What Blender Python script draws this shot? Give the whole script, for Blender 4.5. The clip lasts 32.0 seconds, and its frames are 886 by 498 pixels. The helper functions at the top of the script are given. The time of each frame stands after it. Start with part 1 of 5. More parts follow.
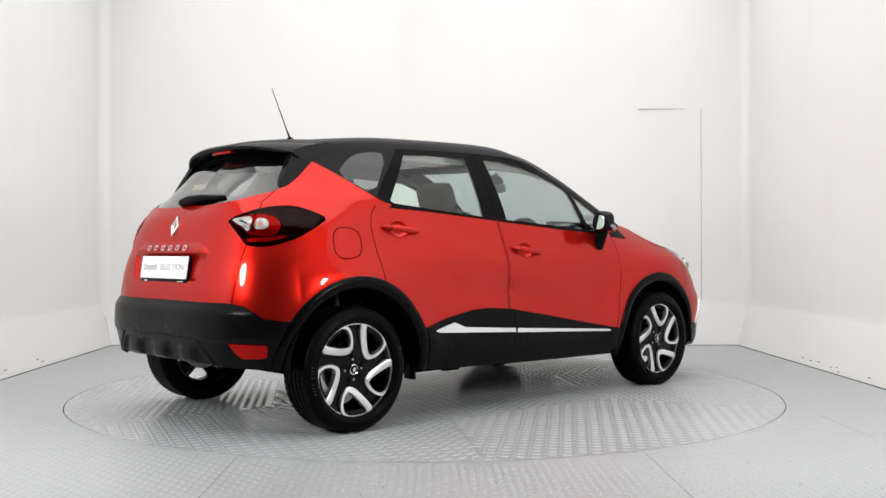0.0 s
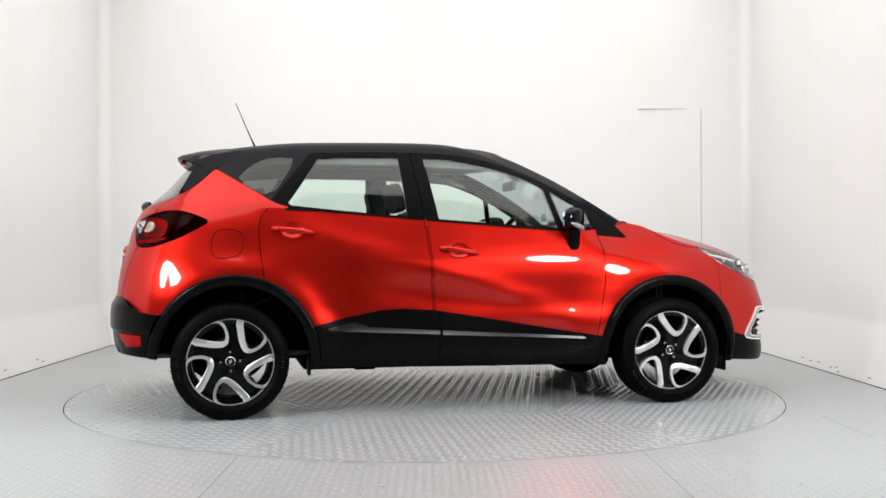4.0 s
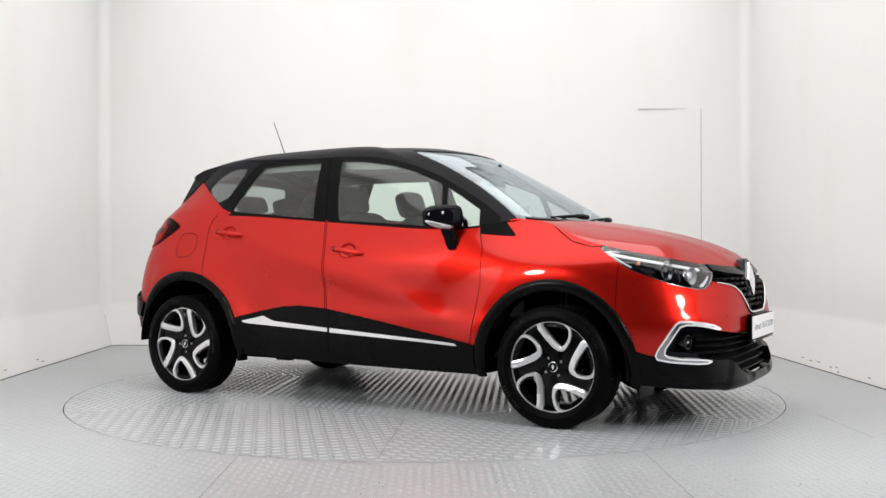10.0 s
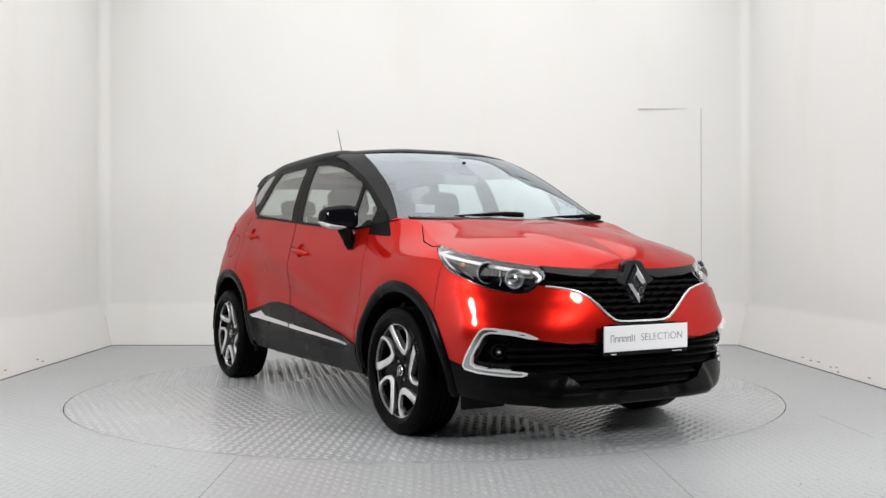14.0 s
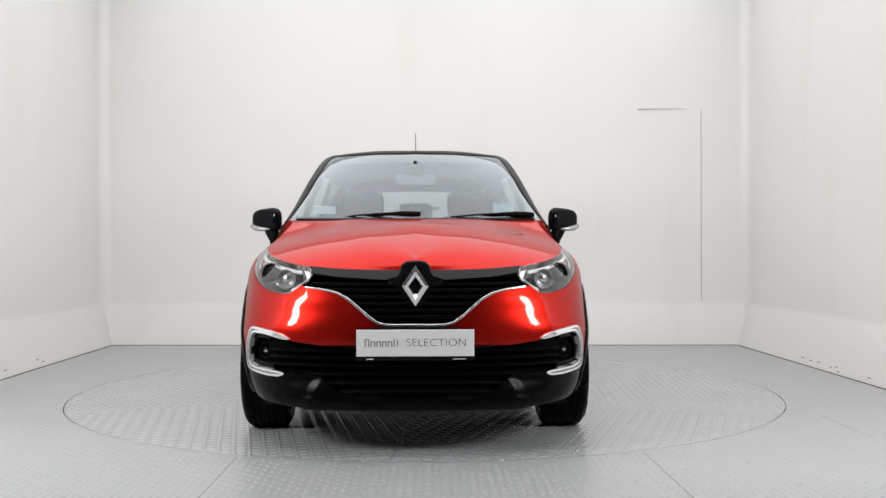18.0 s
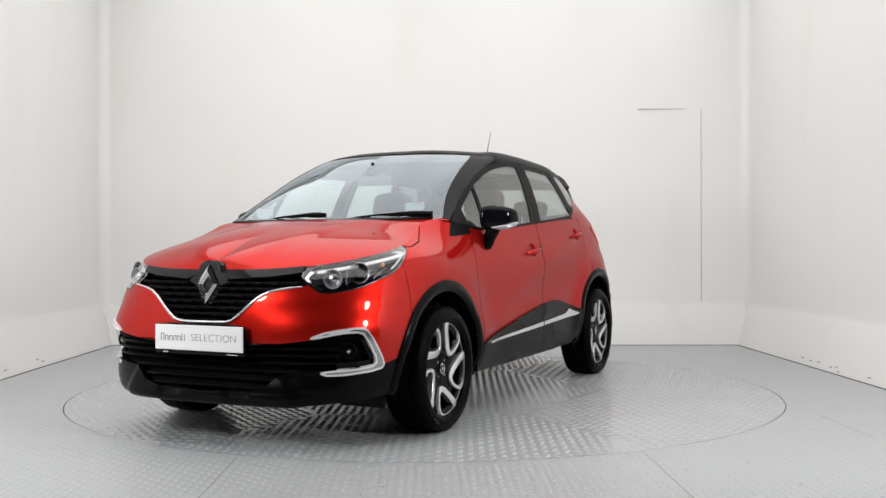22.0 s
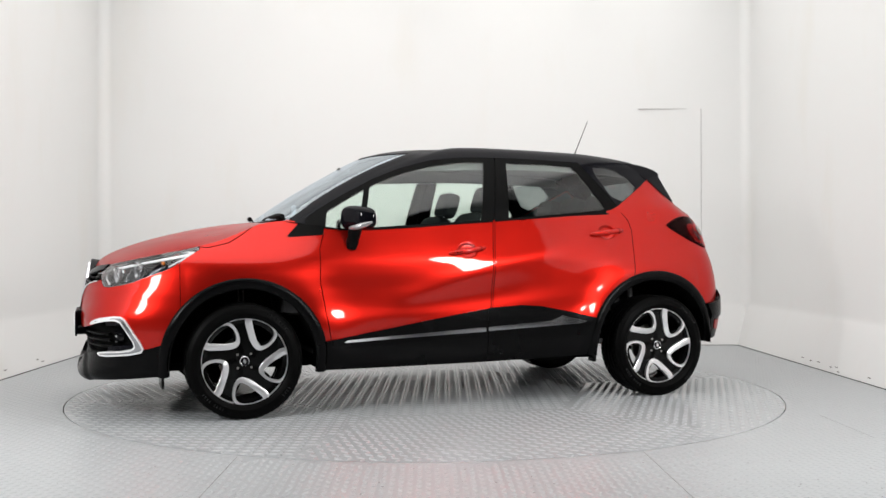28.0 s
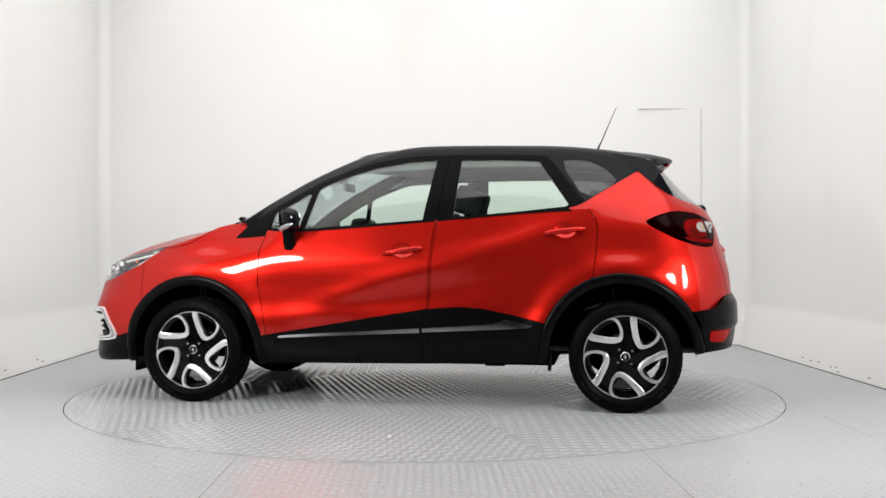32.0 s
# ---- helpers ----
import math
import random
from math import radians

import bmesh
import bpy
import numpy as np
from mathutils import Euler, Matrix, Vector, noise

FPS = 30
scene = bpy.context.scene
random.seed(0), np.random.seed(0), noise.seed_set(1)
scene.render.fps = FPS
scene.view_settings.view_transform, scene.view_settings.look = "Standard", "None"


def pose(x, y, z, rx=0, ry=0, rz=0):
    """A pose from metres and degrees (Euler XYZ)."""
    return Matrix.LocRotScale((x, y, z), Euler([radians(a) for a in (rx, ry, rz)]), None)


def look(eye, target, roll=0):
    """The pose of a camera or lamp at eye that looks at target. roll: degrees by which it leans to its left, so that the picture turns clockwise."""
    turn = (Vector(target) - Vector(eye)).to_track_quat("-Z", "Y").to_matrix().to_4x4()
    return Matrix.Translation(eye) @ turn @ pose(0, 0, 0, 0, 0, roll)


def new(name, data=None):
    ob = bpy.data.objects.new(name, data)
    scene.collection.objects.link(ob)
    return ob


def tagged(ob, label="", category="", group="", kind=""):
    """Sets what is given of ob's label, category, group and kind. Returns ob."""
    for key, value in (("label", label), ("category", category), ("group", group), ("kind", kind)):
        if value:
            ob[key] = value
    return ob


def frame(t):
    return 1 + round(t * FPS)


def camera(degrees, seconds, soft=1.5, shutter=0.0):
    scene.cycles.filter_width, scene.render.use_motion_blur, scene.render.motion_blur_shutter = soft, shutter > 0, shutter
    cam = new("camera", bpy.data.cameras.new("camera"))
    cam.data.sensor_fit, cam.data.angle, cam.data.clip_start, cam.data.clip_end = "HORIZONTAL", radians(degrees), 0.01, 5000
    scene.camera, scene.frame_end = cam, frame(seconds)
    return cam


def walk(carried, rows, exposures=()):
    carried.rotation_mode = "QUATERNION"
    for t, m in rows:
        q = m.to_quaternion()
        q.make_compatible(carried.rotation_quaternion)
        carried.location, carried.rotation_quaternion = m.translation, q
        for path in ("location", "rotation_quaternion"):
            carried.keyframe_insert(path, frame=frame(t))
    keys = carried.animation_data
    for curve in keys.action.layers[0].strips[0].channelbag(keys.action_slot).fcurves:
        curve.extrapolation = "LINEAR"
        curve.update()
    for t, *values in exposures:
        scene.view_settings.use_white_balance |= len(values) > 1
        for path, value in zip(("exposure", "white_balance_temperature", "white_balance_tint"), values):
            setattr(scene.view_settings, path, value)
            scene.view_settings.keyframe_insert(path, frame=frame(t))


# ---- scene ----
HEADINGS = [(0, 41.34), (3, 19.52), (6, -2.16), (9, -23.83), (11, -38.26), (13, -52.73), (17, -82.1), (18, -89.4), (19, -96.63),
            (21, -110.24), (23, -124.33), (25, -138.88), (28, -161.32), (30, -176.43), (32, -190.99)]
# where the turntable's axis passes through the car, in the car's own space
AXIS_X, AXIS_Y = -0.009, 0.073

cam = camera(49.085, 32.0)
EYE = pose(0, -6.479, 0.917, 90 + math.degrees(0.0026), 0, math.degrees(-0.0169)) @ pose(0, 0, 0, 0, 0, math.degrees(-0.0016))
walk(cam, [(0, EYE), (32, EYE)], exposures=[(0, 0.36), (6, 0.43), (9, 0.37), (13, 0.27), (17, 0.18), (20, 0.18), (23, 0.21), (28, 0.29), (32, 0.36)])

# ---- light ----
world = bpy.data.worlds.new("studio_world")
scene.world = world
world.use_nodes = True
world.node_tree.nodes["Background"].inputs[0].default_value = (1, 1, 1, 1)
world.node_tree.nodes["Background"].inputs[1].default_value = 0.0


def area(name, m, sx, sy, watts, colour=(1, 1, 1), shape="RECTANGLE"):
    d = bpy.data.lights.new(name, "AREA")
    d.shape, d.size, d.size_y, d.energy, d.color = shape, sx, sy, watts, colour
    ob = new(name, d)
    ob.matrix_world = m
    return ob


# unseen; its front reaches past the walls, added to brighten the car's near side
area("ceiling_softbox_light", pose(0, -0.35, 3.9), 5.9, 6.7, 152, (1, 0.985, 0.965))
# flood lamps at the studio's mouth
area("flood_light", look((-2.7, -3.5, 1.9), (0.4, 1.5, 1.1)), 0.52, 0.95, 54, shape="ELLIPSE")
area("flood_light", look((2.7, -3.8, 1.9), (-0.4, 1.5, 1.1)), 0.52, 0.95, 54, shape="ELLIPSE")

# ---- materials ----
def material(name, colour=(0.5, 0.5, 0.5), rough=0.5, metal=0.0, coat=0.0, coat_rough=0.03, spec=0.5, grain=0.0, grain_scale=200.0,
             wear=0.0, wear_scale=3.0, bump=0.0, bump_scale=200.0, bump_depth=0.001, even=False, tint=(1, 1, 1)):
    """Principled surface whose colour and roughness vary at a fine and a coarse scale."""
    m = bpy.data.materials.new(name)
    m.use_nodes = True
    nodes, links = m.node_tree.nodes, m.node_tree.links
    b = nodes["Principled BSDF"]
    b.inputs["Roughness"].default_value, b.inputs["Metallic"].default_value = rough, metal
    b.inputs["Coat Weight"].default_value, b.inputs["Coat Roughness"].default_value = coat, coat_rough
    b.inputs["Specular IOR Level"].default_value = spec
    b.inputs["Base Color"].default_value = (*colour, 1)
    b.inputs["Specular Tint"].default_value = (*tint, 1)
    place = nodes.new("ShaderNodeTexCoord")

    def noise_node(scale, detail):
        n = nodes.new("ShaderNodeTexNoise")
        n.inputs["Scale"].default_value, n.inputs["Detail"].default_value = scale, detail
        links.new(place.outputs["Object"], n.inputs["Vector"])
        return n

    if grain or wear:
        fine, coarse = noise_node(grain_scale, 4), noise_node(wear_scale, 5)
        mixed = nodes.new("ShaderNodeMath")
        mixed.operation = "MULTIPLY_ADD"
        links.new(fine.outputs["Fac"], mixed.inputs[0])
        mixed.inputs[1].default_value = grain
        scaled = nodes.new("ShaderNodeMath")
        scaled.operation = "MULTIPLY_ADD"
        links.new(coarse.outputs["Fac"], scaled.inputs[0])
        scaled.inputs[1].default_value, scaled.inputs[2].default_value = wear, 1 - 0.5 * (grain + wear)
        links.new(scaled.outputs[0], mixed.inputs[2])
        tone = nodes.new("ShaderNodeVectorMath")
        tone.operation = "SCALE"
        tone.inputs[0].default_value = colour
        links.new(mixed.outputs[0], tone.inputs["Scale"])
        links.new(tone.outputs["Vector"], b.inputs["Base Color"])
        gloss = nodes.new("ShaderNodeMapRange")
        if even:
            return m
        links.new(coarse.outputs["Fac"], gloss.inputs["Value"])
        gloss.inputs["From Min"].default_value, gloss.inputs["From Max"].default_value = 0.3, 0.7
        gloss.inputs["To Min"].default_value, gloss.inputs["To Max"].default_value = rough * 0.85, min(1, rough * 1.15)
        links.new(gloss.outputs["Result"], b.inputs["Roughness"])
    if bump:
        relief, height = nodes.new("ShaderNodeBump"), noise_node(bump_scale, 3)
        relief.inputs["Strength"].default_value, relief.inputs["Distance"].default_value = bump, bump_depth
        links.new(height.outputs["Fac"], relief.inputs["Height"])
        links.new(relief.outputs["Normal"], b.inputs["Normal"])
    return m


def glass(name, tint, least=0.075, sheen=(1, 1, 1), steep=3.0):
    """A thin pane: tinted see-through with a mirror's gloss that grows towards grazing angles."""
    m = bpy.data.materials.new(name)
    m.use_nodes = True
    nodes, links = m.node_tree.nodes, m.node_tree.links
    nodes.remove(nodes["Principled BSDF"])
    clear, shine, weight, mix = (nodes.new("ShaderNode" + k) for k in ("BsdfTransparent", "BsdfGlossy", "LayerWeight", "MixShader"))
    clear.inputs["Color"].default_value = (*tint, 1)
    shine.inputs["Roughness"].default_value = 0.015
    shine.inputs["Color"].default_value = (*sheen, 1)
    weight.inputs["Blend"].default_value = 0.5
    power, scale = nodes.new("ShaderNodeMath"), nodes.new("ShaderNodeMath")
    power.operation, scale.operation = "POWER", "MULTIPLY_ADD"
    power.inputs[1].default_value = steep
    scale.inputs[1].default_value, scale.inputs[2].default_value = 0.9 - least, least
    links.new(weight.outputs["Facing"], power.inputs[0])
    links.new(power.outputs[0], scale.inputs[0])
    links.new(scale.outputs[0], mix.inputs[0])
    links.new(clear.outputs[0], mix.inputs[1])
    links.new(shine.outputs[0], mix.inputs[2])
    links.new(mix.outputs[0], nodes["Material Output"].inputs["Surface"])
    return m


RED = material("red_metallic_paint", (0.525, 0.0135, 0.008), 0.32, metal=0.78, coat=0.55, tint=(0.5, 0.10, 0.10), coat_rough=0.018, spec=0.05, grain=0.25, grain_scale=1400, wear=0.04)
PIANO_BLACK = material("piano_black_plastic", (0.006, 0.006, 0.007), 0.25, coat=0.55, coat_rough=0.02, spec=0.0, grain=0.1, grain_scale=900)
AMBER = material("amber_bulb", (0.75, 0.22, 0.03), 0.15, coat=0.6, grain=0.2, grain_scale=200)
GLOSS_BLACK = material("gloss_black_paint", (0.004, 0.004, 0.006), 0.3, coat=0.3, coat_rough=0.02, spec=0.0, grain=0.2, grain_scale=1200)
SATIN_BLACK = material("satin_black_trim", (0.004, 0.004, 0.004), 0.36, spec=0.05, grain=0.2, grain_scale=600, wear=0.2)
CLADDING = material("grained_black_plastic", (0.0022, 0.0022, 0.0024), 0.26, spec=0.09, grain=0.3, grain_scale=700, wear=0.25, wear_scale=2.5, bump=0.35, bump_scale=900, bump_depth=0.0006)
RIM_BLACK = material("black_wheel_paint", (0.003, 0.003, 0.003), 0.35, coat=0.3, spec=0.0, grain=0.2)
DARK = material("dark_inner_plastic", (0.003, 0.003, 0.003), 0.8, spec=0.05, grain=0.2, wear=0.2)
RUBBER = material("tyre_rubber", (0.002, 0.002, 0.002), 0.42, spec=0.045, grain=0.3, grain_scale=150, wear=0.35, wear_scale=9, bump=0.3, bump_scale=300, bump_depth=0.0008)
# dark colour on red panel flanges, standing in for shade inside the shut lines
GAP_SHADE = material("shaded_panel_edge", (0.01, 0.004, 0.004), 0.7, spec=0.1, grain=0.2)
ALLOY = material("machined_alloy", (0.80, 0.80, 0.81), 0.30, metal=0.85, grain=0.1, grain_scale=300, wear=0.08)
CHROME = material("chrome", (0.82, 0.82, 0.84), 0.13, metal=1.0)
SATIN_CHROME = material("satin_chrome", (0.88, 0.89, 0.90), 0.16, metal=0.35, coat=0.4, grain=0.05)
# near-black steel whose tone varies at random
SUSPENSION = material("dark_suspension_steel", (0.05, 0.05, 0.05), 0.55, metal=0.5, grain=0.3, grain_scale=60, wear=0.4)
DISC_STEEL = material("brake_disc_steel", (0.32, 0.31, 0.3), 0.4, metal=1.0, grain=0.2, grain_scale=120, wear=0.3)
FABRIC = material("seat_fabric", (0.03, 0.03, 0.033), 0.9, grain=0.4, grain_scale=500, wear=0.2, bump=0.4, bump_scale=700)
LINING = material("headliner_fabric", (0.32, 0.32, 0.315), 0.95, grain=0.2, grain_scale=400, wear=0.1)
DASH = material("dashboard_plastic", (0.05, 0.05, 0.052), 0.6, grain=0.3, grain_scale=500, wear=0.15)
PLATE_WHITE = material("plate_white", (0.78, 0.78, 0.79), 0.35, grain=0.03, wear=0.04)
CLEAR_LENS = material("clear_lamp_lens", (0.30, 0.17, 0.09), 0.3, coat=0.2, grain=0.3, grain_scale=120)
DARK_CHROME = material("dark_chrome", (0.42, 0.42, 0.43), 0.22, metal=1.0, grain=0.1)
INK = material("grey_print", (0.1, 0.1, 0.105), 0.5)
CLEAR_GLASS = glass("window_glass", (0.83, 0.925, 0.87), 0.06)
SCREEN_GLASS = glass("windscreen_glass", (0.58, 0.66, 0.68), 0.105, (0.85, 0.93, 1))
PRIVACY_GLASS = glass("quarter_glass", (0.3, 0.32, 0.32), 0.05)
TINTED_GLASS = glass("rear_tinted_glass", (0.5, 0.53, 0.53), 0.04)
LAMP_GLASS = glass("lamp_cover_glass", (0.93, 0.94, 0.95), 0.06)
RED_GLASS = glass("red_lamp_glass", (0.8, 0.06, 0.06), 0.01, steep=7.0)
MIRROR = material("mirror_glass", (0.9, 0.9, 0.9), 0.02, metal=1.0)
RED_REFLECTOR = material("red_reflector", (0.36, 0.004, 0.003), 0.22, metal=0.5, spec=0.1, coat=0.12, grain=0.5, grain_scale=140)
LAMP_SILVER = material("silvered_lamp_plastic", (0.42, 0.42, 0.43), 0.24, metal=0.6, grain=0.12, grain_scale=60)
TAIL_SILVER = material("grooved_clear_lens", (0.42, 0.41, 0.40), 0.24, metal=0.5, coat=0.3, grain=1.1, grain_scale=45, wear=0.5, wear_scale=25)
LAMP_WHITE = material("bright_lamp_reflector", (0.8, 0.8, 0.81), 0.28, metal=0.2, coat=0.3, grain=0.12, grain_scale=60)
LABEL_YELLOW = material("yellow_label_paper", (0.6, 0.56, 0.3), 0.6, grain=0.6, grain_scale=70)
SIDEWALL = material("glossy_tyre_rubber", (0.006, 0.006, 0.006), 0.25, spec=0.3, grain=0.3)
LABEL_BLUE = material("sticker_paper", (0.6, 0.68, 0.72), 0.6, grain=0.1)


# ---- sheets: triangle meshes held as arrays, one row a vertex: place, normal, u, v ----
def curve(xs, ys):
    """A smooth curve through the points given."""
    xs, ys = np.array(xs, float), np.array(ys, float)
    cut = np.diff(ys) / np.diff(xs)
    slope = np.empty_like(ys)
    slope[1:-1] = (cut[1:] * (xs[1:-1] - xs[:-2]) + cut[:-1] * (xs[2:] - xs[1:-1])) / (xs[2:] - xs[:-2])
    slope[0], slope[-1] = cut[0], cut[-1]

    def f(x):
        x = np.clip(x, xs[0], xs[-1])
        i = np.clip(np.searchsorted(xs, x) - 1, 0, len(xs) - 2)
        h = xs[i + 1] - xs[i]
        t = (x - xs[i]) / h
        return ((2 * t**3 - 3 * t**2 + 1) * ys[i] + (t**3 - 2 * t**2 + t) * h * slope[i] + (3 * t**2 - 2 * t**3) * ys[i + 1] + (t**3 - t**2) * h * slope[i + 1])
    return f


def table(pairs):
    return curve([p[0] for p in pairs], [p[1] for p in pairs])


def ease(a, b, x):
    t = np.clip((x - a) / (b - a), 0, 1)
    return t * t * (3 - 2 * t)


def sheet_of(place, us, vs, flip=False):
    """The sheet of place(U, V) over a grid of us and vs."""
    U, V = np.meshgrid(us, vs, indexing="ij")
    P = place(U, V)
    du = np.gradient(P, axis=0)
    dv = np.gradient(P, axis=1)
    N = np.cross(du, dv)
    length = np.linalg.norm(N, axis=-1, keepdims=True)
    N = np.where(length > 1e-12, N / np.maximum(length, 1e-12), 0)
    if flip:
        N = -N
    nu, nv = U.shape
    k = np.arange(nu * nv).reshape(nu, nv)
    a, b, c, d = (q.ravel() for q in (k[:-1, :-1], k[1:, :-1], k[1:, 1:], k[:-1, 1:]))
    F = np.concatenate([np.stack([a, b, c], 1), np.stack([a, c, d], 1)])
    if flip:
        F = F[:, ::-1]
    A = np.concatenate([P.reshape(-1, 3), N.reshape(-1, 3), U.reshape(-1, 1), V.reshape(-1, 1)], 1)
    return A, F


def tidy(A, F):
    used = np.unique(F)
    back = np.full(len(A), -1)
    back[used] = np.arange(len(used))
    return A[used], back[F]


def split(sheet, g):
    """Cuts a sheet along g = 0: the part where g is below nought, and the rest."""
    A, F = sheet
    if len(F) == 0:
        return sheet, sheet
    g = g(A) if callable(g) else g
    g = np.where(np.abs(g) < 1e-7, 1e-7, g)
    low = g < 0
    n = low[F].sum(1)
    mixed = F[(n == 1) | (n == 2)]
    if len(mixed) == 0:
        return tidy(A, F[n == 3]), tidy(A, F[n == 0])
    m = low[mixed]
    lone = np.where(m.sum(1) == 1, m.argmax(1), (~m).argmax(1))
    r = np.arange(len(mixed))
    a, b, c = mixed[r, lone], mixed[r, (lone + 1) % 3], mixed[r, (lone + 2) % 3]
    edges = np.sort(np.concatenate([np.stack([a, b], 1), np.stack([a, c], 1)]), 1)
    pairs, at = np.unique(edges, axis=0, return_inverse=True)
    at = at.ravel()
    t = (g[pairs[:, 0]] / (g[pairs[:, 0]] - g[pairs[:, 1]]))[:, None]
    A2 = np.concatenate([A, A[pairs[:, 0]] * (1 - t) + A[pairs[:, 1]] * t])
    p, q = len(A) + at[:len(r)], len(A) + at[len(r):]
    tip = np.stack([a, p, q], 1)
    rest = np.concatenate([np.stack([p, b, c], 1), np.stack([p, c, q], 1)])
    tip_low = low[a]
    rest_low = np.concatenate([tip_low, tip_low])
    inside = np.concatenate([F[n == 3], tip[tip_low], rest[~rest_low]])
    outside = np.concatenate([F[n == 0], tip[~tip_low], rest[rest_low]])
    return tidy(A2, inside), tidy(A2, outside)


def rounder(points, times=2):
    """A closed outline with its corners cut round."""
    p = np.array(points, float)
    for _ in range(times):
        nxt = np.roll(p, -1, 0)
        p = np.stack([0.78 * p + 0.22 * nxt, 0.22 * p + 0.78 * nxt], 1).reshape(-1, 2)
    return p


def outline(points, x, y, grow=0.0):
    """Signed distance from a closed outline: below nought inside it. x, y: coordinates as functions of the sheet's rows."""
    p = np.array(points, float)
    q = np.roll(p, -1, 0)

    def g(A):
        X, Y = x(A), y(A)
        best, inside = np.full(len(X), 9e9), np.zeros(len(X), bool)
        for (ax, ay), (bx, by) in zip(p, q):
            dx, dy = bx - ax, by - ay
            t = np.clip(((X - ax) * dx + (Y - ay) * dy) / (dx * dx + dy * dy + 1e-12), 0, 1)
            best = np.minimum(best, (X - ax - t * dx) ** 2 + (Y - ay - t * dy) ** 2)
            if ay != by:
                inside ^= ((ay > Y) != (by > Y)) & (X < (bx - ax) * (Y - ay) / (by - ay) + ax)
        return np.sqrt(best) * np.where(inside, -1, 1) - grow
    return g


def AX(A): return A[:, 0]
def AY(A): return A[:, 1]
def AZ(A): return A[:, 2]
def FRONT_CORNER(A): return A[:, 0] - A[:, 1]
def REAR_CORNER(A): return -A[:, 0] - A[:, 1]


def side(points, grow=0.0): return outline(points, AX, AZ, grow)
def nose(points, grow=0.0): return outline(points, FRONT_CORNER, AZ, grow)
def tail(points, grow=0.0): return outline(points, REAR_CORNER, AZ, grow)
def facing(points, grow=0.0): return outline(points, AY, AZ, grow)


def moved(sheet, d):
    A, F = sheet
    A = A.copy()
    A[:, :3] += A[:, 3:6] * (d(A)[:, None] if callable(d) else d)
    return A, F


def sculpt(sheet, d):
    """Moves a sheet's skin in or out by d and takes its normals anew."""
    A, F = moved(sheet, d)
    old, P = sheet[0][:, 3:6], A[:, :3]
    n = np.cross(P[F[:, 1]] - P[F[:, 0]], P[F[:, 2]] - P[F[:, 0]])
    N = np.zeros_like(P)
    for k in range(3):
        np.add.at(N, F[:, k], n)
    N[np.abs(P[:, 1]) < 1e-6, 1] = 0
    N *= np.sign((N * old).sum(1, keepdims=True))
    length = np.linalg.norm(N, axis=1, keepdims=True)
    A[:, 3:6] = np.where(length > 1e-12, N / np.maximum(length, 1e-12), old)
    return A, F


def mirrored(sheet):
    A, F = sheet
    A = A.copy()
    A[:, 1] *= -1
    A[:, 4] *= -1
    return A, F[:, ::-1]


def joined(*sheets):
    As, Fs, n = [], [], 0
    for A, F in sheets:
        As.append(A), Fs.append(F + n)
        n += len(A)
    return np.concatenate(As), np.concatenate(Fs)


def both(sheet): return joined(sheet, mirrored(sheet))


def edges_of(F):
    e = np.concatenate([F[:, [0, 1]], F[:, [1, 2]], F[:, [2, 0]]])
    _, at, count = np.unique(np.sort(e, 1), axis=0, return_inverse=True, return_counts=True)
    return e[count[at.ravel()] == 1]


def panel(name, sheet, mat, parent, label="", thick=0.014, where=None):
    """A pressed panel from a sheet: its skin with the sheet's own normals, and a flange round its edge that turns inwards."""
    A, F = sheet
    if len(F) == 0:
        return None
    P, N = A[:, :3], A[:, 3:6]
    verts, norms, faces = [P], [N], [F]
    rim = edges_of(F)
    if thick and len(rim):
        if thick > 0:
            rim = rim[~((np.abs(P[rim[:, 0], 1]) < 2e-4) & (np.abs(P[rim[:, 1], 1]) < 2e-4))]
        a, b = rim[:, 0], rim[:, 1]
        n, k = len(P), len(rim)
        out = np.cross(P[b] - P[a], N[a])
        out /= np.maximum(np.linalg.norm(out, axis=1, keepdims=True), 1e-9)
        verts.append(np.concatenate([P[a], P[b], P[b] - N[b] * abs(thick), P[a] - N[a] * abs(thick)]))
        norms.append(np.concatenate([out] * 4))
        i = np.arange(k)
        faces.append(np.stack([n + i, n + i + 3 * k, n + i + 2 * k], 1))
        faces.append(np.stack([n + i, n + i + 2 * k, n + i + k], 1))
    V, N, F = np.concatenate(verts), np.concatenate(norms), np.concatenate(faces)
    me = bpy.data.meshes.new(name)
    me.from_pydata(V.tolist(), [], F.tolist())
    me.materials.append(mat)
    # flange faces of red panels take the dark gap colour instead of the paint
    if mat is RED and thick:
        me.materials.append(GAP_SHADE)
        me.polygons.foreach_set("material_index", [0] * len(sheet[1]) + [1] * (len(F) - len(sheet[1])))
    me.shade_smooth()
    lengths = np.linalg.norm(N, axis=1, keepdims=True)
    N = np.where(lengths > 1e-6, N / np.maximum(lengths, 1e-6), (0, 0, 1))
    me.normals_split_custom_set_from_vertices(N.tolist())
    ob = new(name, me)
    ob.parent = parent
    if where is not None:
        ob.matrix_basis = where
    return tagged(ob, label)


def part(name, bm, mat, parent=None, label="", smooth=True, m=None):
    me = bpy.data.meshes.new(name)
    bmesh.ops.recalc_face_normals(bm, faces=bm.faces)
    bm.to_mesh(me)
    bm.free()
    me.materials.append(mat)
    if smooth:
        me.shade_smooth()
        me.set_sharp_from_angle(angle=radians(38))
    ob = new(name, me)
    if parent:
        ob.parent = parent
    if m is not None:
        ob.matrix_basis = m
    return tagged(ob, label)


